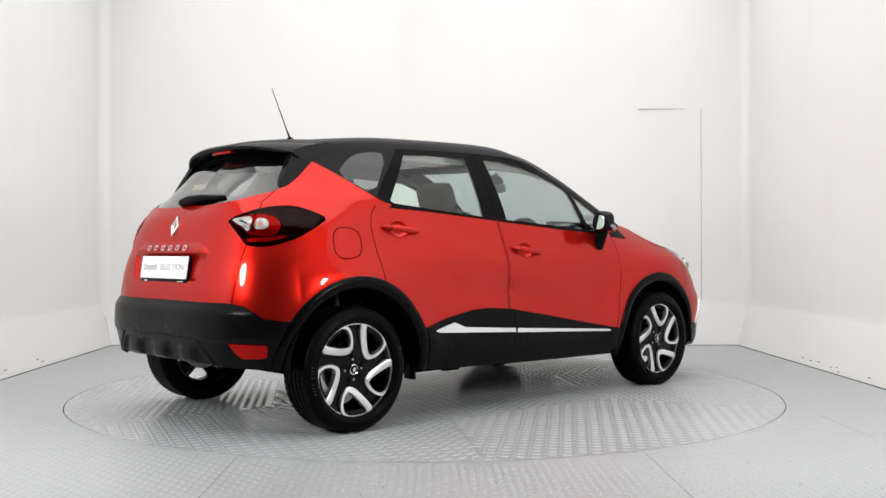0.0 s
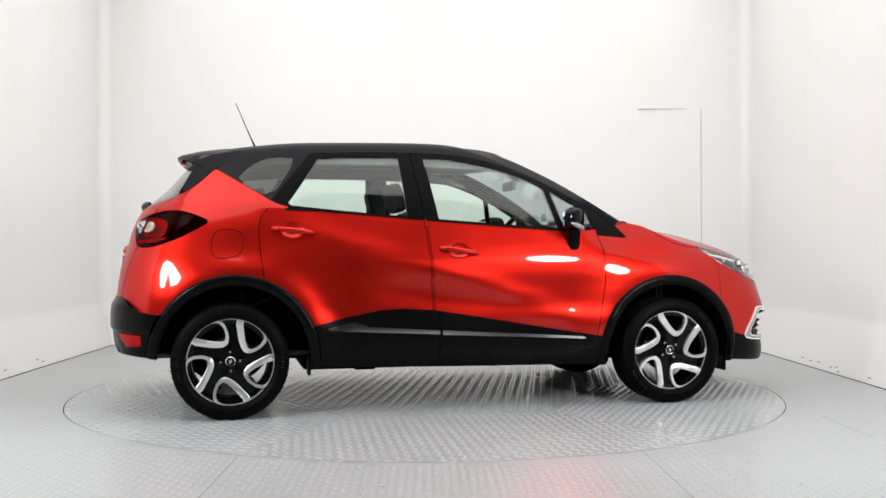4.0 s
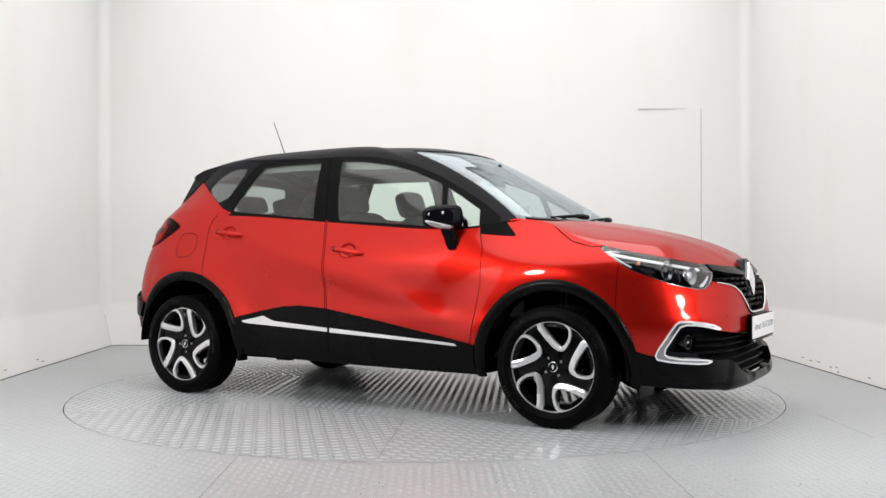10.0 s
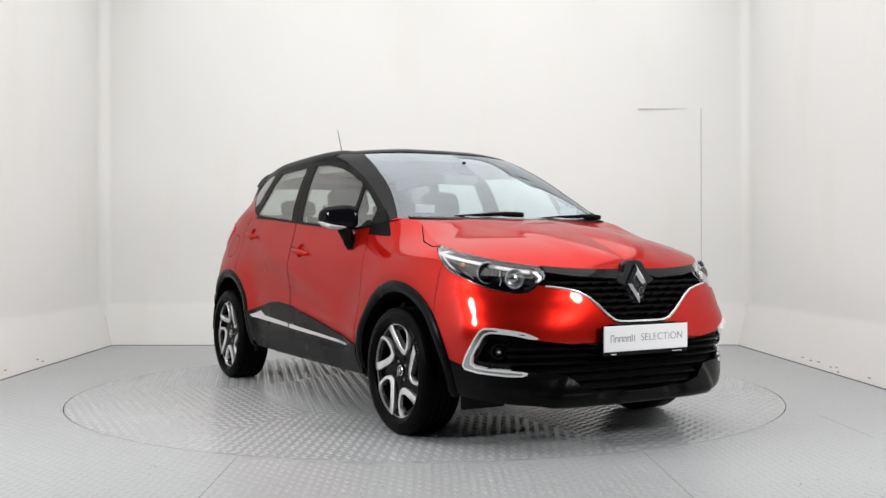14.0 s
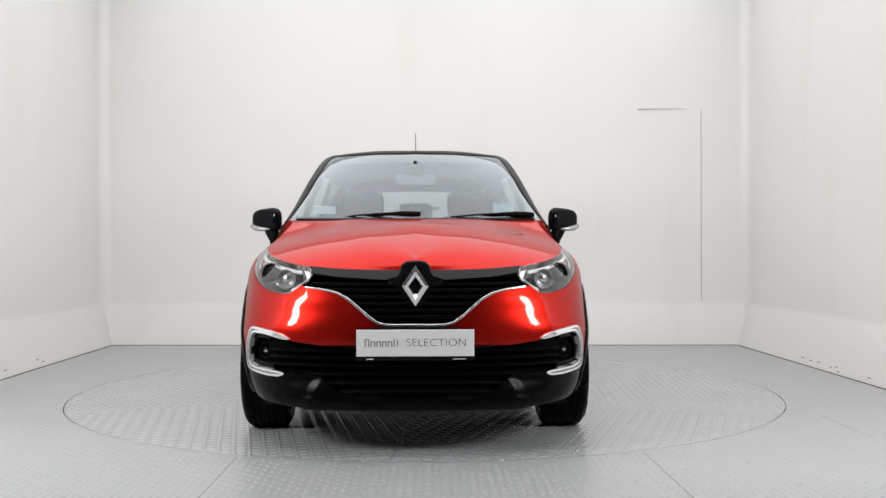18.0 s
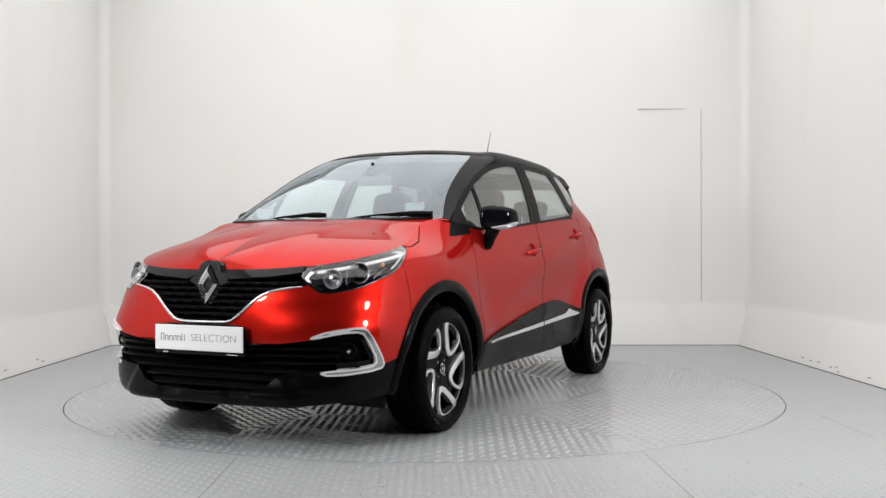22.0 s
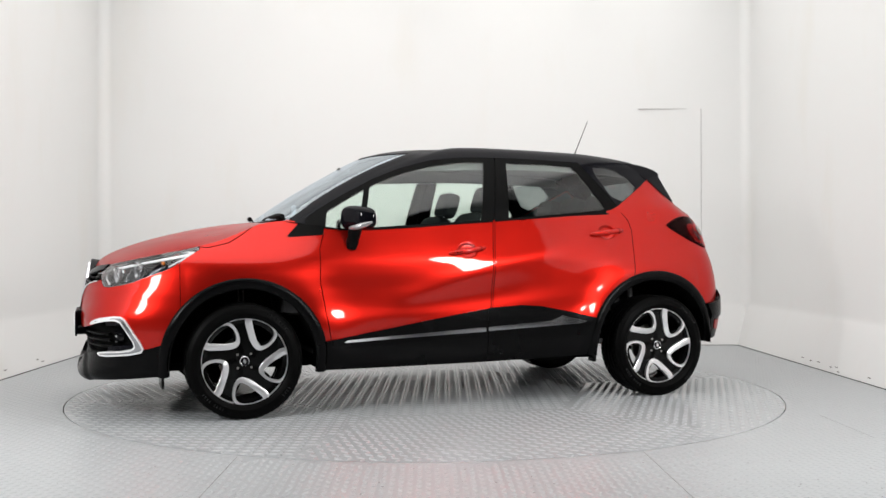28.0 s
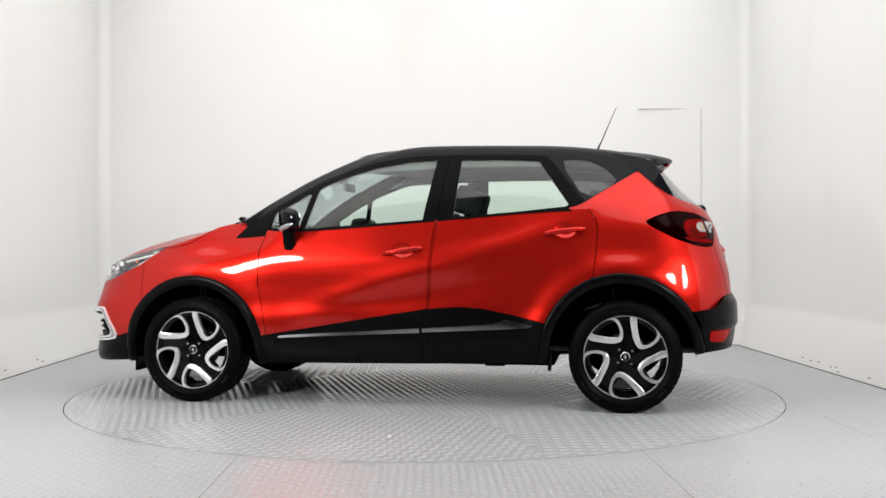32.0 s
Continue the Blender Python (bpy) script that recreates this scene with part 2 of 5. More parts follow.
# ---- small shapes ----
def box(bm, a, b, bevel=0.0, m=Matrix()):
    made = bmesh.ops.create_cube(bm, size=1)["verts"]
    for v in made:
        v.co = Vector([(a[i] + b[i]) / 2 + v.co[i] * (b[i] - a[i]) for i in range(3)])
    if bevel:
        es = {e for v in made for e in v.link_edges}
        made = bmesh.ops.bevel(bm, geom=list(es), offset=bevel, segments=2, profile=0.6, affect="EDGES")["verts"]
    bmesh.ops.transform(bm, matrix=m, verts=list({v for v in made if v.is_valid}))
    return bm


def boxed(a, b, bevel=0.0, m=Matrix()):
    return box(bmesh.new(), a, b, bevel, m)


def lathe(profile, n=64, axis="Y", bm=None):
    """Turns (radius, along) pairs about an axis."""
    bm = bm or bmesh.new()
    rows = []
    for r, h in profile:
        row = []
        for i in range(n):
            c, s = r * math.cos(2 * math.pi * i / n), r * math.sin(2 * math.pi * i / n)
            row.append(bm.verts.new((c, h, s) if axis == "Y" else (c, s, h) if axis == "Z" else (h, c, s)))
        rows.append(row)
    for p, q in zip(rows, rows[1:]):
        for i in range(n):
            bm.faces.new((p[i], p[(i + 1) % n], q[(i + 1) % n], q[i]))
    for row, (r, h) in ((rows[0], profile[0]), (rows[-1], profile[-1])):
        if r > 1e-5 and r < 0.02:
            bm.faces.new(row)
    return bm


def tube(points, r, n=8, bm=None, closed=False, flat=1.0):
    """A rod along points, with radius r (a number, or one for each point)."""
    bm = bm or bmesh.new()
    pts = [Vector(p) for p in points]
    rows = []
    for i, p in enumerate(pts):
        d = (pts[min(i + 1, len(pts) - 1)] - pts[max(i - 1, 0)]) if not closed else (pts[(i + 1) % len(pts)] - pts[i - 1])
        d.normalize()
        up = Vector((0, 0, 1)) if abs(d.z) < 0.9 else Vector((1, 0, 0))
        a = d.cross(up).normalized()
        b = a.cross(d).normalized()
        k = r[i] if isinstance(r, (list, tuple)) else r
        rows.append([bm.verts.new(p + a * (k * math.cos(2 * math.pi * j / n)) + b * (k * flat * math.sin(2 * math.pi * j / n))) for j in range(n)])
    for p, q in list(zip(rows, rows[1:])) + ([(rows[-1], rows[0])] if closed else []):
        for j in range(n):
            bm.faces.new((p[j], p[(j + 1) % n], q[(j + 1) % n], q[j]))
    if not closed:
        bm.faces.new(rows[0])
        bm.faces.new(rows[-1])
    return bm


def slab(points, depth, bm=None, m=Matrix(), bevel=0.0):
    """A flat outline in the x-y plane, thickened along z, its front edge bevelled."""
    bm = bm or bmesh.new()
    f = bm.faces.new([bm.verts.new((x, y, 0)) for x, y in points])
    made = bmesh.ops.extrude_face_region(bm, geom=[f])["geom"]
    top = [g for g in made if isinstance(g, bmesh.types.BMVert)]
    bmesh.ops.translate(bm, vec=(0, 0, depth), verts=top)
    verts = {v for g in made if isinstance(g, bmesh.types.BMFace) for v in g.verts} | set(f.verts)
    if bevel:
        es = {e for v in top for e in v.link_edges if e.other_vert(v) in top}
        bmesh.ops.bevel(bm, geom=list(es), offset=bevel, segments=1, affect="EDGES")
        verts = set(bm.verts)
    bmesh.ops.transform(bm, matrix=m, verts=list(verts))
    return bm


def words(name, text, height, mat, parent, m, depth=0.0005, width=0.0):
    """Flat lettering in the built-in font, middle at the pose's origin."""
    c = bpy.data.curves.new(name, "FONT")
    c.body, c.size, c.extrude, c.align_x, c.align_y = text, height / 0.7, depth, "CENTER", "CENTER"
    c.offset = -0.0011
    ob = new(name, c)
    me = bpy.data.meshes.new_from_object(ob)
    bpy.data.objects.remove(ob)
    me.name = name
    me.materials.clear()
    me.materials.append(mat)
    if width:
        xs = [v.co.x for v in me.vertices]
        me.transform(Matrix.Diagonal((width / (max(xs) - min(xs)), 1, 1, 1)))
    made = new(name, me)
    made.parent, made.matrix_basis = parent, m
    return made


# ---- the car: the form of its skin ----
FRONT_X, REAR_X = 1.2, -1.1        # where the plan begins to round towards the nose and the tail
HUB_F, HUB_R, HUB_Z = 1.303, -1.303, 0.318
ARCH_F, ARCH_R = (1.300, 0.318, 0.395, 0.455), (-1.280, 0.325, 0.408, 0.468)

nose_line = table([(0.2, 2.08), (0.23, 2.13), (0.28, 2.145), (0.35, 2.13), (0.42, 2.135), (0.5, 2.15), (0.58, 2.15), (0.65, 2.145),
                   (0.72, 2.135), (0.78, 2.115), (0.83, 2.075), (0.9, 2.0), (1.0, 1.82), (1.12, 1.6)])
tail_line = table([(0.2, -1.88), (0.3, -1.915), (0.42, -1.945), (0.54, -1.95), (0.62, -1.945), (0.72, -1.937), (0.83, -1.92), (0.96, -1.88),
                   (1.06, -1.853), (1.12, -1.828), (1.18, -1.79)])
half_width = table([(0.2, 0.775), (0.26, 0.81), (0.34, 0.835), (0.45, 0.843), (0.52, 0.842), (0.6, 0.836), (0.7, 0.838), (0.8, 0.842),
                    (0.87, 0.838), (0.94, 0.822), (1.0, 0.805), (1.06, 0.788), (1.12, 0.77), (1.2, 0.745)])
rim_height = table([(-2, 1.16), (-1.7, 1.16), (-1.4, 1.165), (-1.1, 1.163), (-0.8, 1.152), (-0.5, 1.13), (-0.2, 1.106), (0.17, 1.078), (0.5, 1.055),
                    (0.75, 1.05), (0.95, 1.075), (1.06, 1.092), (1.2, 1.072), (1.4, 1.015), (1.53, 0.972), (1.7, 0.93), (1.85, 0.897), (1.95, 0.872),
                    (2.03, 0.85), (2.1, 0.83)])
sill_height = table([(-2, 0.365), (-1.75, 0.345), (-1.6, 0.32), (-0.8, 0.275), (0.8, 0.245), (1.6, 0.245), (2.1, 0.225)])


def width_at(x, z):
    w = half_width(z)
    for (cx, cz, _, _), swell, wide in ((ARCH_F, 0.027, 0.15), (ARCH_R, 0.030, 0.105)):
        r = np.hypot(x - cx, z - cz)
        w = w + swell * np.exp(-((r - 0.46) / wide) ** 2) * ease(0.2, 0.5, z) * (1 - ease(0.8, 1.0, z))
    w = w - 0.95 * ease(0.7, 1.5, x) * 0.5 * ((z - 0.895) + np.sqrt((z - 0.895) ** 2 + 0.0016))
    w = w - 0.014 * np.clip((-0.5 - x) / 1.0, 0, 1.2) ** 1.5 * ease(0.7, 1.0, z)
    middle = ease(-1.0, -0.5, x) * (1 - ease(0.5, 1.0, x))
    w = w + 0.004 * middle * np.exp(-((z - 0.58 + 0.07 * x) / 0.05) ** 2)
    # long slanting crest across both doors, with a hollow below it
    crest = z - 0.90 + 0.30 * (x + 0.45)
    span = ease(-1.08, -0.72, x) * (1 - ease(0.25, 0.85, x))
    w = w + span * (0.008 * np.exp(-(crest / 0.07) ** 2) - 0.004 * np.exp(-((crest + 0.17) / 0.09) ** 2))
    # hollows behind the door handles
    for hx, hz in HANDLES:
        w = w - 0.014 * (1 - ease(0.70, 1.05, np.hypot((x - hx) / 0.060, (z - hz) / 0.042)))
    return w


HANDLES = ((-0.012, 0.924), (-0.965, 1.038))
bend = np.linspace(0, math.pi / 2, 4000)
arc = np.concatenate([[0], np.cumsum(np.hypot(np.diff(0.93 * np.sin(bend) ** 0.667), np.diff(0.85 * np.cos(bend) ** 0.667)))])
arc /= arc[-1]


def skin_place(U, V):
    """The lower body from the middle of the tail (u = 0) along one side to the middle of the nose (u = 1), and up to the waist (v = 1)."""
    rear, front = U < 0.25, U > 0.75
    th = np.interp(np.where(rear, (0.25 - U) * 4, np.where(front, (U - 0.75) * 4, 0)), arc, bend)
    along = REAR_X + (FRONT_X - REAR_X) * (U - 0.25) * 2

    def x_at(z):
        power = np.where(rear, 4.2 - 0.5 * ease(1.0, 1.15, z), 3.7 - 0.8 * ease(0.55, 0.78, z))
        s = np.clip(np.sin(th), 0, 1) ** (2 / power)
        return np.where(rear, REAR_X + (tail_line(z) - REAR_X) * s, np.where(front, FRONT_X + (nose_line(z) - FRONT_X) * s, along))
    xn = x_at(np.full_like(U, 0.8))
    z = sill_height(xn) + (rim_height(xn) - sill_height(xn)) * V
    x = x_at(z)
    c = np.clip(np.cos(th), 0, 1) ** (2 / np.where(rear, 4.2 - 0.5 * ease(1.0, 1.15, z), 3.7 - 0.8 * ease(0.55, 0.78, z)))
    y = width_at(np.clip(x, -1.62, 1.62), z) * c
    hollow = 0.007 * np.exp(-((z - 0.645) / 0.05) ** 2) * ease(0.28, 0.5, y) * ease(1.55, 1.8, x)
    x, y = x - hollow, y - 0.5 * hollow
    y = np.where((U <= 0) | (U >= 1), 0, y)
    return np.stack([x, y, z], -1)


def level(sheet):
    """No slope across the middle line."""
    A, F = sheet
    A[np.abs(A[:, 1]) < 1e-6, 4] = 0
    return A, F


skin = level(sheet_of(skin_place, np.concatenate([np.linspace(0, 0.25, 150)[:-1], np.linspace(0.25, 0.75, 300)[:-1], np.linspace(0.75, 1, 170)]),
                      np.linspace(0, 1, 120), flip=True))


def nose_x(y, z):
    """The nose's surface over the middle: x at a width and a height."""
    w, power = float(width_at(np.array(1.5), np.array(z))), 3.7 - 0.8 * float(ease(0.55, 0.78, np.array(z)))
    return FRONT_X + (float(nose_line(np.array(z))) - FRONT_X) * (1 - min(1, abs(y) / w) ** power) ** (1 / power)


def spot(sheet, fx, X, fy, Y):
    """Place and normal of a sheet where two of its coordinates have these values."""
    A = sheet[0]
    i = np.argmin((fx(A) - X) ** 2 + (fy(A) - Y) ** 2)
    return Vector(A[i, :3]), Vector(A[i, 3:6])


# the bonnet, from its middle line out to the waist of the wings
def bonnet_place(U, S):
    rim = skin_place(0.7205 + 0.2795 * U, np.ones_like(U))
    mid = table([(0, 1.17), (0.3, 1.42), (0.6, 1.72), (0.8, 1.9), (1, 2.0)])(U)
    high = table([(1.1, 1.098), (1.3, 1.082), (1.5, 1.05), (1.7, 1.0), (1.85, 0.95), (1.95, 0.91), (2.0, 0.885), (2.1, 0.83)])
    x = mid + (rim[..., 0] - mid) * S
    y = rim[..., 1] * S
    z = rim[..., 2] + (high(mid) - rim[..., 2]) * (1 - S ** 2.1)
    ridge = 0.006 * (1 - ease(0.34, 0.47, y + 0.22 * (x - 1.2))) * (1 - ease(0.86, 1.0, S)) * ease(0, 0.1, U)
    return np.stack([x, y, z + ridge], -1)


bonnet = level(sheet_of(bonnet_place, np.linspace(0, 1, 110), np.linspace(0, 1, 60)))

# the upper body, in rows from the waist to the roof's middle line, each from the middle of the windscreen to the middle of the tailgate
ROW_LOW = [(0.93, 0, 1.245), (0.90, 0.37, 1.245), (0.82, 0.615, 1.253), (0.745, 0.672, 1.235), (0.42, 0.735, 1.205), (0.06, 0.742, 1.222), (-0.30, 0.738, 1.242),
           (-0.74, 0.722, 1.268), (-1.11, 0.696, 1.278), (-1.36, 0.655, 1.282), (-1.548, 0.575, 1.277), (-1.65, 0.345, 1.28), (-1.68, 0, 1.28)]
ROW_HIGH = [(0.69, 0, 1.394), (0.65, 0.34, 1.394), (0.545, 0.565, 1.404), (0.49, 0.615, 1.388), (0.3, 0.655, 1.395), (0, 0.668, 1.404), (-0.3, 0.668, 1.416), (-0.72, 0.658, 1.422), (-1.06, 0.638, 1.416), (-1.29, 0.6, 1.404), (-1.455, 0.535, 1.394), (-1.545, 0.32, 1.399), (-1.575, 0, 1.399)]
ROW_EDGE = [(0.42, 0, 1.532), (0.37, 0.31, 1.53), (0.25, 0.505, 1.526), (0.17, 0.553, 1.522), (0.05, 0.57, 1.54), (-0.1, 0.577, 1.548), (-0.32, 0.58, 1.55), (-0.7, 0.575, 1.542), (-1, 0.56, 1.531), (-1.22, 0.53, 1.512), (-1.36, 0.48, 1.496), (-1.43, 0.28, 1.502), (-1.46, 0, 1.506)]
ROW_ROOF = [(0.15, 0, 1.569), (0.12, 0.2, 1.572), (0.05, 0.32, 1.567), (0, 0.4, 1.563), (-0.1, 0.41, 1.568), (-0.2, 0.41, 1.571), (-0.35, 0.41, 1.57), (-0.68, 0.41, 1.568), (-0.95, 0.39, 1.56), (-1.13, 0.36, 1.545), (-1.22, 0.32, 1.537), (-1.28, 0.19, 1.54), (-1.3, 0, 1.542)]
ROW_TOP = [(-0.15, 0, 1.579), (-0.15, 0, 1.579), (-0.17, 0, 1.579), (-0.2, 0, 1.579), (-0.25, 0, 1.58), (-0.35, 0, 1.581), (-0.45, 0, 1.581),
           (-0.65, 0, 1.578), (-0.9, 0, 1.57), (-1.05, 0, 1.562), (-1.1, 0, 1.559), (-1.12, 0, 1.557), (-1.14, 0, 1.556)]


def waist_row():
    us = np.linspace(0, 0.75, 3000)
    line = skin_place(us, np.ones_like(us))
    row = [(1.15, 0, 1.082), (1.13, 0.40, 1.084)]
    for x in (1.06, 0.93, 0.5, 0.1, -0.3, -0.75, -1.15, -1.42, -1.62):
        row.append(tuple(line[np.argmin(np.abs(line[:, 0] - x))]))
    tailward = line[us < 0.2]
    for y in (0.36, 0.0):
        row.append(tuple(tailward[np.argmin(np.abs(tailward[:, 1] - y))]))
    return row


ROWS = np.array([waist_row(), ROW_LOW, ROW_HIGH, ROW_EDGE, ROW_ROOF, ROW_TOP], float)
STEPS_U = np.array([0, 0.42, 0.72, 0.9, 1.3, 1.7, 2.1, 2.55, 2.95, 3.22, 3.5, 3.8, 4.15])
STEPS_V = np.array([0, 1, 2, 3, 4, 5.4])


def cabin_place(U, V):
    ups = []
    for row in ROWS:
        ups.append(np.stack([curve(STEPS_U, row[:, k])(U[:, 0]) for k in range(3)], -1))
    ups = np.array(ups)
    out = np.empty(U.shape + (3,))
    v = V[0]
    for k in range(3):
        for i in range(U.shape[0]):
            out[i, :, k] = curve(STEPS_V, ups[:, i, k])(v)
    out[..., 1] = np.maximum(out[..., 1], 0)
    return out


cabin = level(sheet_of(cabin_place, np.linspace(0, 4.15, 330), np.concatenate([np.linspace(0, 3.4, 90)[:-1], np.linspace(3.4, 5.4, 24)])))


def meet_skin():
    """Sets the cabin's foot exactly on the skin's upper edge behind the doors."""
    A = cabin[0]
    us = np.linspace(0, 0.5, 4000)
    edge = skin_place(us, np.ones_like(us))
    foot = np.where((A[:, 7] < 1e-6) & (A[:, 0] < -0.8))[0]
    by_u = {}
    for i in foot:
        j = ((edge - A[i, :3]) ** 2).sum(1).argmin()
        by_u[round(A[i, 6], 6)] = (edge[j] - A[i, :3]) * float(ease(-0.8, -0.95, A[i, 0]))
    for i in np.where(A[:, 7] < 0.6)[0]:
        d = by_u.get(round(A[i, 6], 6))
        if d is not None:
            A[i, :3] += d * (1 - A[i, 7] / 0.6)


meet_skin()
AU, AV = (lambda A: A[:, 6]), (lambda A: A[:, 7])


def soften_waist(sheet, low=0.8, high=0.55, side_from=0.57):
    """Lets the skin and the cabin meet in one rounded shoulder behind the doors."""
    def bearing(A): return np.arctan2(A[:, 1], -0.6 - A[:, 0])
    ring = [S[pick & (S[:, 0] < -0.8)] for S, pick in ((skin[0], skin[0][:, 7] > 0.999), (cabin[0], cabin[0][:, 7] < 1e-6))]
    A, F = sheet
    A = A.copy()
    at, mean = bearing(A), 0
    for r in ring:
        r = r[np.argsort(bearing(r))]
        mean = mean + np.stack([np.interp(at, bearing(r), r[:, 3 + k]) for k in range(3)], -1)
    mean /= np.linalg.norm(mean, axis=1, keepdims=True)
    upper = A[:, 6] > 1.0
    weight = np.where(upper, 1 - ease(0, high, A[:, 7]), ease(low, 1, A[:, 7])) * ease(-0.95, -1.2, A[:, 0]) * ease(side_from, side_from + 0.11, A[:, 1])
    n = A[:, 3:6] * (1 - weight[:, None]) + mean * weight[:, None]
    A[:, 3:6] = n / np.linalg.norm(n, axis=1, keepdims=True)
    return A, F


# ---- the car: cutting the skin into its panels ----
car = new("car")
tagged(car, "red metallic hatchback crossover with black roof and lower cladding", "car")


def arch(a, grow=0.0, hole=True):
    cx, cz, inner, outer = a
    return lambda A: np.hypot(A[:, 0] - cx, np.maximum(A[:, 2] - cz, 0)) - (inner if hole else outer) - grow


def within(limit, g):
    """g where limit is below nought, and nothing elsewhere."""
    return lambda A: np.maximum(limit(A), g(A))


def ahead_of(x): return lambda A: x - A[:, 0]
def behind(x): return lambda A: A[:, 0] - x


rest = skin
liner = skin
for a in (ARCH_F, ARCH_R):
    _, rest = split(rest, arch(a))
    _, liner = split(liner, arch(a, 0.03))
trims = []
for a in (ARCH_F, ARCH_R):
    trim, rest = split(rest, arch(a, hole=False))
    trims.append(trim)

HEADLAMP = rounder([(0.757, 0.945), (0.95, 0.96), (1.28, 0.96), (1.455, 0.885), (1.57, 0.815), (1.53, 0.765), (1.44, 0.717), (1.2, 0.743), (1.06, 0.779), (0.91, 0.822), (0.833, 0.870)], 1)
BAR = [(-0.1, 0.812), (0.06, 0.812), (0.13, 0.787), (0.35, 0.80), (0.5, 0.822), (0.5, 0.95), (-0.1, 0.95)]
GRILLE = [(-0.1, 0.592), (0.13, 0.594), (0.165, 0.602), (0.204, 0.627), (0.293, 0.704), (0.343, 0.732), (0.40, 0.746), (0.52, 0.762), (0.52, 0.95), (-0.1, 0.95)]
FOG_RING = rounder([(1.54, 0.526), (1.439, 0.556), (1.202, 0.575), (1.15, 0.553), (1.03, 0.405), (1.06, 0.37), (1.412, 0.348), (1.475, 0.366),
                    (1.429, 0.378), (1.135, 0.391), (1.092, 0.416), (1.157, 0.5), (1.205, 0.548), (1.354, 0.543), (1.505, 0.52)], 1)
FOG_POD = [(1.7, 0.50), (1.505, 0.52), (1.354, 0.543), (1.205, 0.548), (1.157, 0.5), (1.092, 0.416), (1.135, 0.391), (1.429, 0.378), (1.7, 0.36)]
INTAKE = [(-0.1, 0.485), (0.242, 0.488), (0.445, 0.50), (0.62, 0.515), (0.62, 0.402), (0.5, 0.388), (0.44, 0.370), (0.40, 0.335), (0.36, 0.298), (0.255, 0.276), (-0.1, 0.264)]
LOWER_NOSE = [(0.5, 0.1), (0.5, 0.43), (0.86, 0.432), (1.0, 0.40), (1.08, 0.39), (1.2, 0.42), (1.45, 0.48), (1.6, 0.50), (2.4, 0.49), (2.4, 0.1)]
TAIL_LAMP = rounder([(1.34, 1.069), (1.296, 1.094), (1.137, 1.131), (1.012, 1.147), (0.877, 1.15), (0.746, 1.123), (0.645, 1.086), (0.713, 1.04), (0.823, 0.985), (0.963, 0.948), (1.081, 0.938), (1.18, 0.948), (1.24, 1.0), (1.31, 1.05)], 1)
LOWER_TAIL = [(2.3, 0.67), (1.28, 0.667), (1.17, 0.655), (1.02, 0.592), (0.85, 0.577), (0.5, 0.57), (0.5, 0.1), (2.3, 0.1)]
CLAD = [(-0.95, 0.1), (-0.95, 0.48), (-0.84, 0.506), (-0.671, 0.548), (-0.476, 0.585), (-0.347, 0.593), (-0.159, 0.58), (0.171, 0.528), (0.493, 0.473), (0.824, 0.419), (0.95, 0.40), (0.95, 0.1)]
FRONT_DOOR = [(-0.197, 1.3), (-0.199, 1.104), (-0.176, 0.903), (-0.16, 0.595), (-0.128, 0.417), (-0.132, 0.295), (0.79, 0.275), (0.826, 0.417), (0.849, 0.546), (0.885, 0.74), (0.882, 0.934), (0.856, 1.011), (0.82, 1.3)]
REAR_DOOR = [(-0.205, 1.3), (-0.207, 1.104), (-0.184, 0.903), (-0.168, 0.595), (-0.136, 0.417), (-0.14, 0.295), (-0.95, 0.31), (-1.1, 0.7), (-1.126, 0.78), (-1.143, 0.905), (-1.152, 1.052), (-1.136, 1.117), (-1.066, 1.2), (-1.0, 1.3)]
SAIL = [(0.955, 1.108), (1.06, 0.999), (1.03, 1.0), (0.858, 1.012), (0.80, 1.19)]
WING_TOP = [(1.19, 1.3), (1.21, 1.075), (1.29, 1.016), (1.372, 0.966), (1.487, 0.938), (1.56, 0.944), (1.8, 1.0), (1.8, 1.3)]
RED_PILLAR = [(-1.0, 1.0), (-0.985, 1.172), (-1.03, 1.182), (-1.075, 1.203), (-1.383, 1.393), (-1.411, 1.366), (-1.478, 1.312), (-1.553, 1.254), (-1.611, 1.227), (-1.647, 1.212), (-1.713, 1.185), (-1.75, 1.1), (-1.75, 1.0)]

head_lens, rest = split(rest, within(ahead_of(1.4), nose(HEADLAMP)))
bar, rest = split(rest, within(ahead_of(1.7), facing(BAR)))
grille, rest = split(rest, within(ahead_of(1.7), facing(GRILLE)))
fog_ring, rest = split(rest, within(ahead_of(1.6), nose(FOG_RING)))
fog_pod, rest = split(rest, within(ahead_of(1.6), nose(FOG_POD)))
intake, rest = split(rest, within(ahead_of(1.6), facing(INTAKE)))
nose_low, rest = split(rest, within(ahead_of(1.5), nose(LOWER_NOSE)))
tail_lens, rest = split(rest, within(behind(-1.3), tail(TAIL_LAMP)))
tail_low, rest = split(rest, within(behind(-1.5), tail(LOWER_TAIL)))
clad, rest = split(rest, side(CLAD))
sail, rest = split(rest, side(SAIL))
bonnet_edge, rest = split(rest, within(ahead_of(1.1), side(WING_TOP)))
front_door, rest = split(rest, side(FRONT_DOOR))
rear_door, rest = split(rest, side(REAR_DOOR))
bumper_red, rest = split(rest, lambda A: 1.645 - A[:, 0])
wing, rest = split(rest, lambda A: 0.5 - A[:, 0])
TAILGATE = [(-0.1, 0.5), (0.625, 0.5), (0.632, 0.67), (0.638, 0.8), (0.634, 0.93), (0.628, 1.02), (0.617, 1.09), (0.605, 1.15), (0.585, 1.3), (-0.1, 1.3)]
